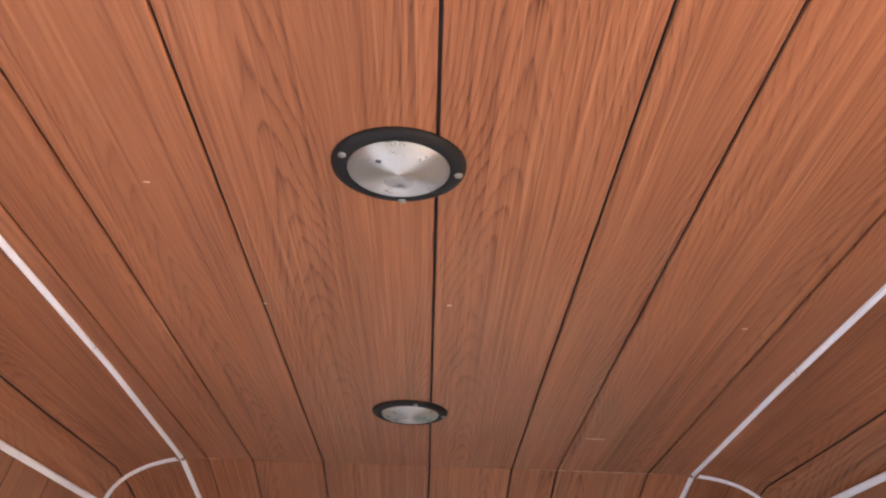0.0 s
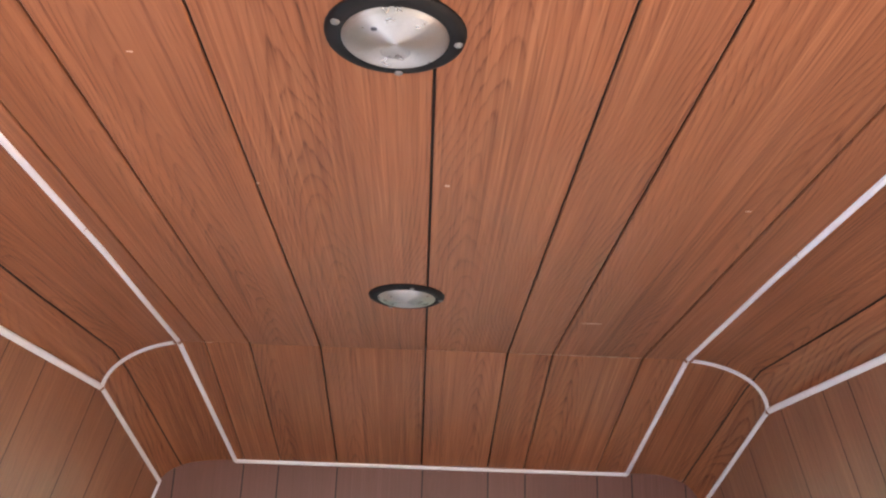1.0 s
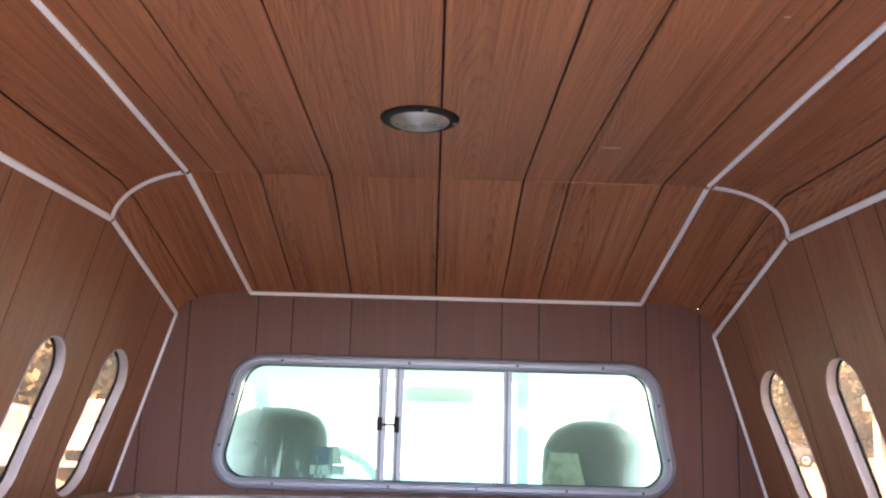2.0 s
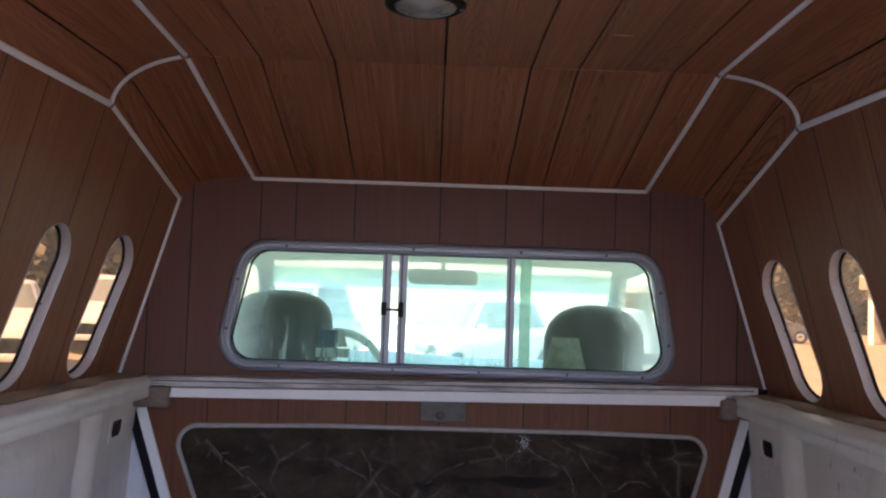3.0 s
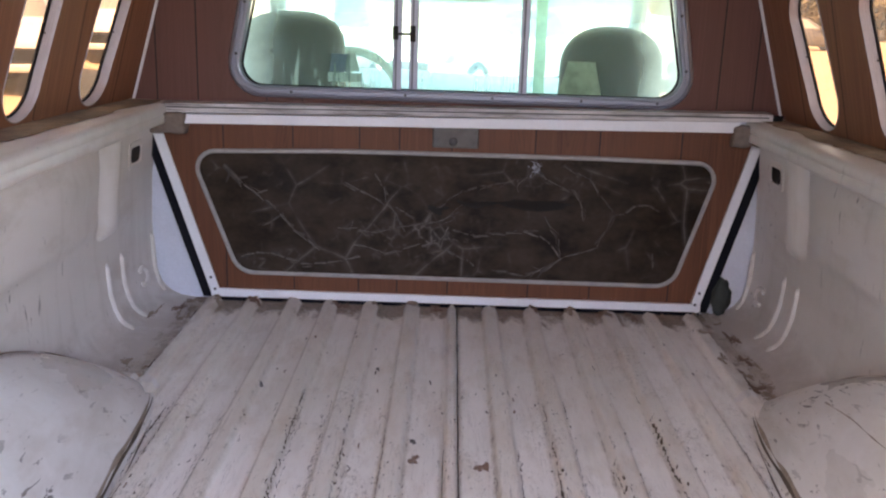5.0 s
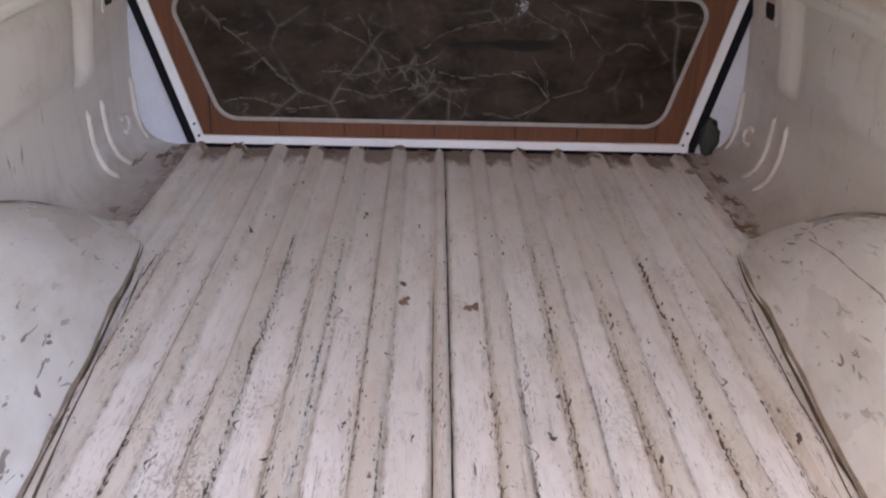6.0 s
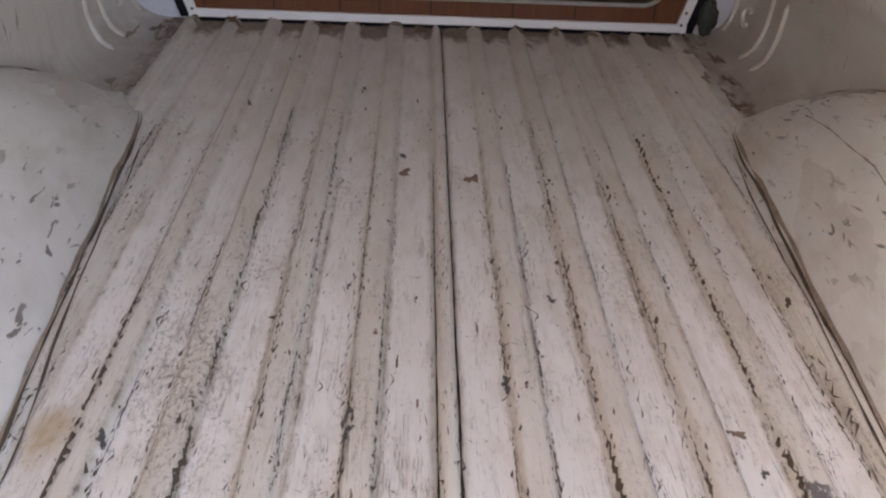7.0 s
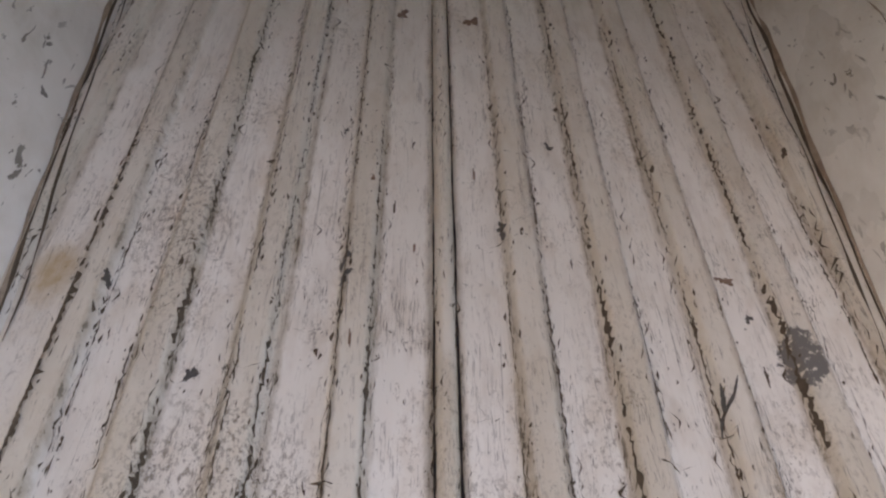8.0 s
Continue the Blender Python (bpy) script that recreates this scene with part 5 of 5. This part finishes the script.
def flaked_paint():
    """Slivers and hairlines of broken paint, thickest along the ribs' edges and towards the rear."""
    r7 = random.Random(21)
    verts, faces = [], []

    def sliver(x, y, length, width, lean):
        """A thin ragged lozenge along y, bent in the middle."""
        bend = r7.gauss(0, 0.12) * length
        ring_pts = [(x, y), (x + lean * length * 0.4 + bend + width * r7.uniform(0.3, 0.7), y + length * 0.4), (x + lean * length, y + length), (x + lean * length * 0.6 + bend - width * r7.uniform(0.3, 0.7), y + length * 0.6)]
        k = len(verts)
        verts.extend((px, py, rib_z(px, py) + 0.0013) for px, py in ring_pts)
        faces.append((k, k + 1, k + 2, k + 3))

    edges = [c + sg * half for c, half in RIBS for sg in (-1, 1)]
    for _ in range(2600):
        y = -0.34 + 1.5 * r7.random() ** 1.7
        if r7.random() < 0.72:
            x = r7.choice(edges) + r7.gauss(0, 0.0065)
        else:
            x = r7.uniform(-0.54, 0.54)
        if abs(x) > 0.56 or noise.noise(Vector((x * 9, y * 4, 7))) < -0.12:
            continue
        sliver(x, y, r7.choice((0.003, 0.006, 0.012, 0.022)) * r7.uniform(0.6, 1.4), r7.choice((0.0006, 0.0010, 0.0018)), r7.gauss(0, 0.16))
    for _ in range(260):
        # long hairlines that run beside the edges
        x, y = r7.choice(edges) + r7.gauss(0, 0.005), -0.34 + 1.3 * r7.random() ** 1.4
        for _ in range(r7.randint(2, 7)):
            length = r7.uniform(0.012, 0.035)
            sliver(x, y, length, 0.0008, r7.gauss(0, 0.03))
            x, y = x + r7.gauss(0, 0.0007), y + length * 0.95
    for _ in range(70):
        # short scratches across
        x, y = r7.uniform(-0.5, 0.5), -0.34 + 0.9 * r7.random()
        for _ in range(r7.randint(1, 4)):
            sliver(x, y, r7.uniform(0.004, 0.010), 0.0012, r7.choice((-1, 1)) * r7.uniform(0.8, 3.0))
            x, y = x + r7.gauss(0, 0.006), y + r7.uniform(0, 0.006)
    me = bpy.data.meshes.new("flaked_paint")
    me.from_pydata(verts, [], faces)
    me.materials.append(GRIME)
    ob = new("flaked_paint", me)
    ob.parent = FLOOR
    tagged(ob, "dark slivers where the paint has flaked", kind="stuff")
    # one forked crack of bare metal
    bm = bmesh.new()
    for pts, w in (([(0.325, -0.034), (0.315, -0.060), (0.298, -0.087), (0.293, -0.110)], 0.004), ([(0.303, -0.045), (0.302, -0.066), (0.300, -0.085)], 0.003)):
        rows = []
        for i in range(19):
            t = i / 18 * (len(pts) - 1)
            k = min(int(t), len(pts) - 2)
            x, y = lerp(pts[k][0], pts[k + 1][0], t - k), lerp(pts[k][1], pts[k + 1][1], t - k)
            ww = w * math.sin(math.pi * (i + 0.5) / 19) ** 0.7 * r7.uniform(0.4, 0.7)
            rows.append([(px, y, rib_z(px, y) + 0.0015) for px in (x - ww, x + ww)])
        grid(rows, bm)
    part("floor_crack", bm, CHIP, FLOOR, "forked grey crack")


def sealer_bead(s, y0):
    """A cracked smear of white seam sealer where the well's front end meets the floor."""
    rows = []
    for k in range(25):
        u = k / 24
        x, y = lerp(0.60, 0.685, u), y0 + 0.022 * u + 0.008 * noise.noise(Vector((u * 6, s, 0)))
        w = 0.020 * math.sin(math.pi * min(1.0, u + 0.04)) ** 0.6 * (0.8 + 0.8 * noise.noise(Vector((u * 9, s, 3)))) + 0.001
        rows.append([(s * x, y + v * w, max(rib_z(s * x, y), well_z(x, y, s)) + 0.0022 + 0.0025 * (1 - v * v)) for v in (-1, -0.6, 0, 0.6, 1)])
    part("sealer_bead", grid(rows), SEALER, FLOOR, "smear of white seam sealer", smooth=True)


flaked_paint()
for s in (-1, 1):
    sealer_bead(s, 1.105 if s < 0 else 1.135)
r3 = random.Random(5)
for k in range(70):
    x, y = r3.uniform(-0.54, 0.54), r3.uniform(-0.25, 1.5) ** 1.0
    blot("paint_chip", x, y, r3.uniform(0.0008, 0.0022), r3.uniform(0.002, 0.012), GRIME if k % 3 else RUST, 0.4, 100 + k, "")
for k in range(16):
    x = -0.62 + 1.27 * k / 15 + r3.uniform(-0.012, 0.012)
    blot("dirt_patch", x, 1.665 + r3.uniform(-0.02, 0.01), r3.uniform(0.010, 0.022), r3.uniform(0.015, 0.040), RUST if k % 3 == 1 else DIRT, 0.7, 300 + k, "", 0.0052 + 0.00006 * k)
for sg in (-1, 1):
    for k in range(26):
        x, y = sg * (0.675 + r3.gauss(0, 0.020)), lerp(1.13, 1.70, r3.random())
        blot("dirt_patch", x, y, r3.uniform(0.004, 0.016), r3.uniform(0.012, 0.045), (DIRT, PALE_DIRT, PALE_DIRT, PALE_DIRT)[k % 4], 0.8, 700 + 40 * sg + k, "", 0.0018 + 0.00013 * k)
for x, y, rx, ry in ((0.70, 1.50, 0.008, 0.04), (0.69, 1.36, 0.010, 0.022), (0.665, 1.19, 0.014, 0.018), (0.655, 1.23, 0.006, 0.02), (0.645, 1.16, 0.007, 0.015), (-0.65, 1.20, 0.007, 0.008), (-0.70, 1.6, 0.008, 0.03)):
    blot("dirt_patch", x, y, rx, ry, RUST, 0.9, int(900 + 100 * x + 10 * y), "", 0.0063 + 0.0002 * y)


# ---- the truck's cab, seen through the front window ----
cab = structure(empty("truck_cab"), "pickup truck cab with pale grey interior and dusty glass", "truck cab")


def cab_back():
    hole = rounded([(-0.70, 0.50), (0.70, 0.50), (0.63, 0.885), (-0.63, 0.885)], 0.07, 8)
    bm = bmesh.new()
    columns(bm, -0.80, 0.80, 1.90, -0.4, lambda x: 0.93, hole, 0.02)
    part("rear_panel", bm, CAB_TRIM, cab)
    bm = bmesh.new()
    columns(bm, -0.82, 0.82, 1.875, -0.4, lambda x: 0.95, hole, 0.02)
    part("rear_skin", bm, SHELL, cab)
    pl = lambda u, v, w: Vector((u, w, v))
    part("rear_gasket", ring(hole, [(0.0, 1.872), (0.0, 1.904), (-0.012, 1.904), (-0.012, 1.872)], pl), RUBBER, cab)
    bm = bmesh.new()
    bm.faces.new([bm.verts.new(pl(u, v, 1.887)) for u, v in hole])
    pane = part("rear_pane", bm, CAB_GLASS, cab)
    pane.visible_shadow = False
    part("slider_edge", box(0.205, 0.235, 1.882, 1.893, 0.51, 0.88, 0.002), HAZY_EDGE, cab, "pale glass edge")


# plastic made pale green: the haze before the mirror is in its colour
HAZED_TRIM = plain("hazed_green_plastic", (0.72, 0.85, 0.79), 0.5)
cab_back()
part("roof_panel", grid([[(x, y, z + 0.02 * (1 - (x / 0.8) ** 2)) for x in (-0.80, -0.5, -0.2, 0.2, 0.5, 0.80)] for y, z in ((1.88, 0.93), (2.3, 0.945), (2.75, 0.93), (2.98, 0.86))]), CAB_TRIM, cab)
part("outer_roof", grid([[(x, y, z + 0.03 * (1 - (x / 0.85) ** 2)) for x in (-0.82, -0.5, -0.2, 0.2, 0.5, 0.82)] for y, z in ((1.86, 0.955), (2.3, 0.975), (2.75, 0.96), (3.0, 0.885))]), SHELL, cab)
for s in (-1, 1):
    part("pillar", grid([[(s * 0.80, y0, 0.30), (s * 0.80, y1, 0.30), (s * 0.74, y1, 0.93), (s * 0.74, y0, 0.93)] for y0, y1 in ((1.89, 2.12), (1.90, 2.10))]), CAB_TRIM, cab)
    part("windscreen_pillar", tube([(s * 0.76, 3.66, 0.46), (s * 0.74, 3.3, 0.66), (s * 0.70, 2.97, 0.87)], 0.035, 8), CAB_TRIM, cab)
    part("cab_door", box(min(s * 0.78, s * 0.86), max(s * 0.78, s * 0.86), 2.1, 3.3, -0.4, 0.40, 0.02), CAB_TRIM, cab)
    part("roof_rail", tube([(s * 0.76, 1.9, 0.91), (s * 0.76, 2.4, 0.92), (s * 0.72, 2.98, 0.86)], 0.03, 8), CAB_TRIM, cab)
pane = part("windscreen", grid([[(-0.72, 2.98, 0.85), (0.72, 2.98, 0.85)], [(-0.78, 3.66, 0.46), (0.78, 3.66, 0.46)]]), DUSTY_SCREEN, cab)
pane.visible_shadow = False
pane = part("sun_band", grid([[(-0.71, 2.985, 0.842), (0.71, 2.985, 0.842)], [(-0.725, 3.10, 0.776), (0.725, 3.10, 0.776)]]), HAZY_EDGE, cab, "green tinted band along the windscreen top")
pane.visible_shadow = False
part("dashboard", grid([[(x, y, z + (0.035 if -0.62 < x < -0.15 and 3.1 < y < 3.5 else 0.0)) for x in (-0.8, -0.64, -0.55, -0.3, -0.16, 0.1, 0.5, 0.8)] for y, z in ((3.0, -0.1), (2.98, 0.36), (3.06, 0.44), (3.3, 0.47), (3.6, 0.47), (3.8, 0.44))]), CAB_TRIM, cab, smooth=True)
part("bonnet", grid([[(x, y, z - 0.10 * (x / 0.8) ** 2) for x in (-0.85, -0.5, 0, 0.5, 0.85)] for y, z in ((3.66, 0.46), (4.2, 0.42), (4.8, 0.33), (4.95, 0.1), (5.0, -0.5))]), SHELL, cab, smooth=True)
part("cab_floor", box(-0.8, 0.8, 1.9, 3.6, -0.45, -0.40), CAB_TRIM, cab)


def bucket_seat(x, top, lean, square):
    seat = tagged(empty("bucket_seat"), "dark grey cloth bucket seat with rounded backrest", "car seat", "cab seats")
    rows = []
    for i in range(33):
        t = 1 - (1 - i / 32) ** 1.9
        z = lerp(-0.05, top, t)
        w = lerp(0.215, 0.152, min(1, t * 1.3))
        k = max(0.0, (z - (top - 0.13)) / 0.13)
        w *= max(0.0, 1 - k ** square) ** 0.45 * 0.97 + 0.03
        d = 0.10 * (max(0.0, 1 - k ** 3) ** 0.5 * 0.95 + 0.05)
        y = 2.17 - lean * (z - 0.2)
        rows.append([(x + w * math.cos(a), y + d * math.sin(a), z) for a in [2 * math.pi * j / 24 for j in range(24)]])
    bm = grid(rows, None, closed_v=True)
    bm.verts.ensure_lookup_table()
    bm.faces.new([bm.verts[len(bm.verts) - 24 + j] for j in range(24)])
    part("backrest", bm, SEAT_CLOTH, seat, smooth=True)
    part("seat_cushion", box(x - 0.24, x + 0.24, 2.22, 2.72, -0.18, -0.03, 0.05, 4), SEAT_CLOTH, seat, smooth=True)
    part("seat_base", box(x - 0.2, x + 0.2, 2.25, 2.65, -0.40, -0.18, 0.01), DARK_METAL, seat)


bucket_seat(-0.487, 0.747, 0.10, 3.6)
bucket_seat(0.455, 0.732, 0.10, 2.6)
mirror = tagged(empty("rear_view_mirror"), "grey rear-view mirror under the cab roof", "mirror")
part("mirror_housing", box(-0.135, 0.135, 2.90, 2.94, 0.79, 0.85, 0.026, 4), HAZED_TRIM, mirror, smooth=True)
part("mirror_stalk", tube([(0, 2.93, 0.83), (0, 2.96, 0.86), (0, 2.99, 0.875)], 0.008), HAZED_TRIM, mirror)
wheel = tagged(empty("steering_wheel", pose(-0.40, 2.78, 0.43, 62, 0, 0)), "grey steering wheel behind the driver's seat", "steering wheel")
bm = tube([(0.19 * math.cos(2 * math.pi * k / 40), 0.19 * math.sin(2 * math.pi * k / 40), 0) for k in range(41)], 0.016, 10)
part("rim", bm, HAZED_TRIM, wheel, smooth=True)
part("hub", box(-0.07, 0.07, -0.06, 0.06, -0.03, 0.02, 0.02, 3), CAB_TRIM, wheel, smooth=True)
for a in (200, 340, 90):
    part("spoke", tube([(0.05 * math.cos(radians(a)), 0.05 * math.sin(radians(a)), 0), (0.19 * math.cos(radians(a)), 0.19 * math.sin(radians(a)), 0)], 0.012), CAB_TRIM, wheel)
BLUE_PAPER = plain("blue_print", (0.20, 0.22, 0.33), 0.7)
card = tagged(empty("parking_card"), "white and blue card stuck inside the rear glass", "card")
part("card_sheet", plate_xz([(-0.355, 0.565), (-0.262, 0.565), (-0.262, 0.59), (-0.355, 0.59)], 1.893, 1.8945), PAPER, card)
part("blue_field", plate_xz([(-0.350, 0.592), (-0.300, 0.592), (-0.296, 0.640), (-0.345, 0.640)], 1.893, 1.8945), BLUE_PAPER, card, "blue printed field")
part("white_stripe", plate_xz([(-0.296, 0.594), (-0.268, 0.594), (-0.280, 0.642), (-0.300, 0.642)], 1.893, 1.8945), PAPER, card)
tagged(part("paper_sheet", plate_xz([(0.275, 0.545), (0.395, 0.545), (0.372, 0.640), (0.298, 0.640)], 1.893, 1.8945), plain("yellowed_paper", (0.55, 0.49, 0.42), 0.8, 0.0, 0.5, 25.0)), "pale paper sheet stuck inside the rear glass", "paper")


# ---- the yard outside ----
def smooth01(t):
    t = min(1.0, max(0.0, t))
    return t * t * (3 - 2 * t)


def ground_z(x, y):
    return -0.82 + 0.62 * smooth01((-x - 5.0) / 6.0) + 0.03 * noise.noise(Vector((x * 0.3, y * 0.3, 0)))


marks = [-400, -150, -60, -30, -20, -14, -11, -9, -8, -7, -6, -5, -4, -3, -2, 0, 2, 4, 6, 9, 12, 16, 20, 30, 60, 150, 400]
bm = grid([[(x, y, ground_z(x, y)) for x in marks] for y in marks])
structure(part("ground", bm, SOIL, smooth=True), "dry sandy dirt ground of a car yard", "ground")


def car(paint, m, label, height=1.5, length=4.1, width=1.72):
    thing = tagged(empty("car", m), label, "car", "parked cars")
    L, W, Hh = length / 2, width / 2, height
    # body: sections from nose to tail: (y, half width, sill, belt)
    secs = [(-L, 0.72, 0.38, 0.62), (-L + 0.08, 0.86, 0.26, 0.72), (-L + 0.35, 0.95, 0.22, 0.82), (-L + 1.0, 1.0, 0.2, 0.93), (-0.3, 1.0, 0.2, 0.98), (0.8, 1.0, 0.2, 1.0), (L - 0.35, 0.97, 0.22, 1.02), (L - 0.05, 0.88, 0.3, 0.98), (L, 0.8, 0.42, 0.9)]
    rows = []
    for y, w, lo, hi in secs:
        prof = [(-0.9, lo), (-1.0, lo + 0.1), (-1.0, lerp(lo, hi, 0.6)), (-0.95, hi - 0.03), (-0.85, hi), (0, hi + 0.025), (0.85, hi), (0.95, hi - 0.03), (1.0, lerp(lo, hi, 0.6)), (1.0, lo + 0.1), (0.9, lo)]
        rows.append([(u * W * w, y, z) for u, z in prof])
    bm = grid(rows, None, closed_v=True)
    bm.verts.ensure_lookup_table()
    bm.faces.new([bm.verts[k] for k in range(11)])
    bm.faces.new([bm.verts[len(bm.verts) - 1 - k] for k in range(11)])
    part("body", bm, paint, thing, smooth=True)
    # greenhouse: rounded plan that leans in towards the roof, glazed in four sectors between pillars
    def plan(u, a):
        w = lerp(W * 0.94, W * 0.70, u)
        y0, y1 = lerp(-L + 1.0, -L + 1.85, u), lerp(L - 0.12, L - 0.55, u)
        c, q = math.cos(a), math.sin(a)
        return Vector((w * abs(c) ** 0.45 * (1 if c > 0 else -1), (y0 + y1) / 2 + (y1 - y0) / 2 * abs(q) ** 0.5 * (1 if q > 0 else -1), lerp(0.94, Hh - 0.05, u)))

    steps = [2 * math.pi * k / 48 for k in range(49)]
    part("cabin", grid([[plan(u, a) for a in steps[:48]] for u in (0.0, 0.12)] , None, closed_v=True), paint, thing, smooth=True)
    for a0, a1 in ((-135, -45), (-45, 45), (45, 135), (135, 225)):
        cols = [radians(lerp(a0 + 6, a1 - 6, k / 12)) for k in range(13)]
        part("car_window", grid([[plan(u, a) for a in cols] for u in (0.12, 0.5, 0.9)]), CAR_GLASS, thing, smooth=True)
        cols = [radians(lerp(a1 - 6, a1 + 6, k / 4)) for k in range(5)]
        part("pillar", grid([[plan(u, a) for a in cols] for u in (0.1, 0.5, 0.92)]), paint, thing, smooth=True)
    top = [[plan(0.9, a) for a in steps[:48]], [plan(1.0, a) for a in steps[:48]]]
    mid = Vector((0, (L - 0.55 - L + 1.85) / 2, Hh - 0.05))
    top += [[mid + (p - mid) * k + Vector((0, 0, 0.06 * (1 - k * k))) for p in top[1]] for k in (0.85, 0.5, 0.02)]
    part("roof", grid(top, None, closed_v=True), paint, thing, smooth=True)
    for sx in (-1, 1):
        part("headlight", box(sx * W * 0.72 - 0.17, sx * W * 0.72 + 0.17, -L - 0.0, -L + 0.25, 0.62, 0.76, 0.05, 3), CAR_GLASS, thing, smooth=True)
        part("door_mirror", box(sx * W * 1.08 - 0.09, sx * W * 1.08 + 0.09, -L + 1.35, -L + 1.45, 0.98, 1.10, 0.03), paint, thing, smooth=True)
        for wy in (-L + 0.78, L - 0.75):
            bm = grid([[(sx * (W - 0.02) + dx, wy + r * math.cos(a), 0.31 + r * math.sin(a)) for a in [2 * math.pi * k / 24 for k in range(24)]] for r, dx in ((0.18, 0.0), (0.2, sx * 0.03), (0.29, sx * 0.03), (0.31, 0.0), (0.31, -sx * 0.18), (0.18, -sx * 0.18))], None, closed_v=True)
            w = part("wheel", bm, RUBBER, thing, smooth=True)
            bm = grid([[(sx * W + dx, wy + r * math.cos(a), 0.31 + r * math.sin(a)) for a in [2 * math.pi * k / 16 for k in range(16)]] for r, dx in ((0.19, -sx * 0.02), (0.17, sx * 0.0), (0.05, -sx * 0.03), (0.01, -sx * 0.02))], None, closed_v=True)
            part("rim", bm, CHROME, w, smooth=True)
    part("grille", box(-W * 0.50, W * 0.50, -L - 0.03, -L + 0.1, 0.36, 0.60, 0.08, 3), BLACK, thing)
    part("bumper", box(-W * 0.84, W * 0.84, -L - 0.05, -L + 0.2, 0.24, 0.36, 0.04), paint, thing)
    return thing


car(CAR_WHITE, pose(-7.2, 14.6, ground_z(-7.2, 14.6), 0, 0, 24), "white hatchback parked facing the truck on dirt", 1.48)
car(CAR_WHITE, pose(-7.6, 20.3, ground_z(-7.6, 20.3), 0, 0, 20), "white estate car parked beside the hatchback on dirt", 1.62, 4.4)
car(CAR_WHITE, pose(0.6, 17.5, ground_z(0.6, 17.5), 0, 0, -38), "white saloon car parked ahead of the truck", 1.62, 4.5, 1.9)
car(CAR_WHITE, pose(-2.9, 18.5, ground_z(-2.9, 18.5), 0, 0, -12), "tall white car parked ahead beside the saloon", 1.85, 4.6, 1.9)
car(CAR_SILVER, pose(4.2, 20.5, ground_z(4.2, 20.5), 0, 0, 14), "silver car parked further ahead beside another", 1.5, 4.3, 1.8)
car(CAR_DARK, pose(16.2, 44.0, ground_z(16.2, 44.0), 0, 0, 80), "dark car parked across the yard under trees", 1.5)


def shed(m):
    house = tagged(empty("open_shed", m), "long open-fronted shed with white posts and light roof edge", "shed", "yard sheds")
    part("back_wall", box(-12, 12, 5.6, 5.9, 0, 3.0), RENDERED_WALL, house)
    part("roof", box(-12.5, 12.5, -0.5, 6.2, 3.0, 3.25, 0.03), SHELL, house)
    part("fascia", box(-12.5, 12.5, -0.6, -0.52, 2.6, 3.2, 0.01), RENDERED_WALL, house)
    for k in range(9):
        part("post", box(-12 + 3 * k - 0.12, -12 + 3 * k + 0.12, -0.15, 0.1, 0, 3.0, 0.02), SHELL, house)
    part("plinth", box(-12.5, 12.5, -0.6, 6.0, -0.3, 0.12, 0.02), RENDERED_WALL, house)
    return house


near_shed = shed(pose(30.9, 36.6, ground_z(30.9, 36.6), 0, 0, -25))
for x, y, rz in ((-27.0, 47.0, 22), (27.0, 74.0, -12)):
    copy_thing(near_shed, pose(x, y, ground_z(x, y), 0, 0, rz))


def tree(m):
    r4 = random.Random(9)
    thing = tagged(empty("tree", m), "dusty green broad tree with spreading crown", "tree", "yard trees")
    bm = tube([(0, 0, 0), (0.1, 0.05, 1.2), (0.0, 0.1, 2.4), (0.15, 0.0, 3.6)], 0.22, 8)
    for k in range(6):
        a = 2 * math.pi * k / 6
        tube([(0.05, 0.05, 2.0 + 0.2 * k), (0.8 * math.cos(a), 0.8 * math.sin(a), 3.0 + 0.2 * k), (1.9 * math.cos(a), 1.9 * math.sin(a), 3.8 + 0.3 * k)], 0.08, 6, bm)
    part("trunk", bm, BARK, thing, smooth=True)
    verts, faces = [], []
    clumps = [(r4.gauss(0, 1.5), r4.gauss(0, 1.5), r4.uniform(1.6, 6.0)) for _ in range(60)]
    for cx, cy, cz in clumps:
        for _ in range(200):
            p = Vector((cx + r4.gauss(0, 0.5), cy + r4.gauss(0, 0.5), cz + r4.gauss(0, 0.4)))
            u = Vector((r4.gauss(0, 1), r4.gauss(0, 1), r4.gauss(0, 0.6))).normalized() * 0.27
            w = u.orthogonal().normalized() * 0.19
            i = len(verts)
            verts += [p - u, p + w, p + u, p - w]
            faces.append((i, i + 1, i + 2, i + 3))
    me = bpy.data.meshes.new("crown")
    me.from_pydata(verts, [], faces)
    me.materials.append(LEAF)
    crown = new("crown", me)
    crown.parent = thing
    return thing


first = tree(pose(-24, 38, ground_z(-24, 38), 0, 0, 0))
for k, (x, y, rz) in enumerate([(-19.5, 40, 60), (-15, 37, 130), (-28, 41, 200), (26, 64, 250), (31, 67, 310), (-33, 40, 90), (36, 66, 20)]):
    copy_thing(first, pose(x, y, ground_z(x, y), 0, 0, rz))


# added out of view to block the sun and shape light entering the bed
sun_block = structure(empty("wall_building"), "unseen plain white building added beside and behind the truck to block sun", "building")
part("facade", box(-12.0, -2.3, -14.0, 2.4, -1.0, 6.0, 0.03), plain("white_render", (0.62, 0.60, 0.57), 0.9, 0.0, 0.08, 2.0), sun_block)
part("yard_wall", box(-2.3, 16.0, -8.4, -8.1, -1.0, 1.3, 0.03), RENDERED_WALL, sun_block, "unseen plain brown wall added behind the truck")
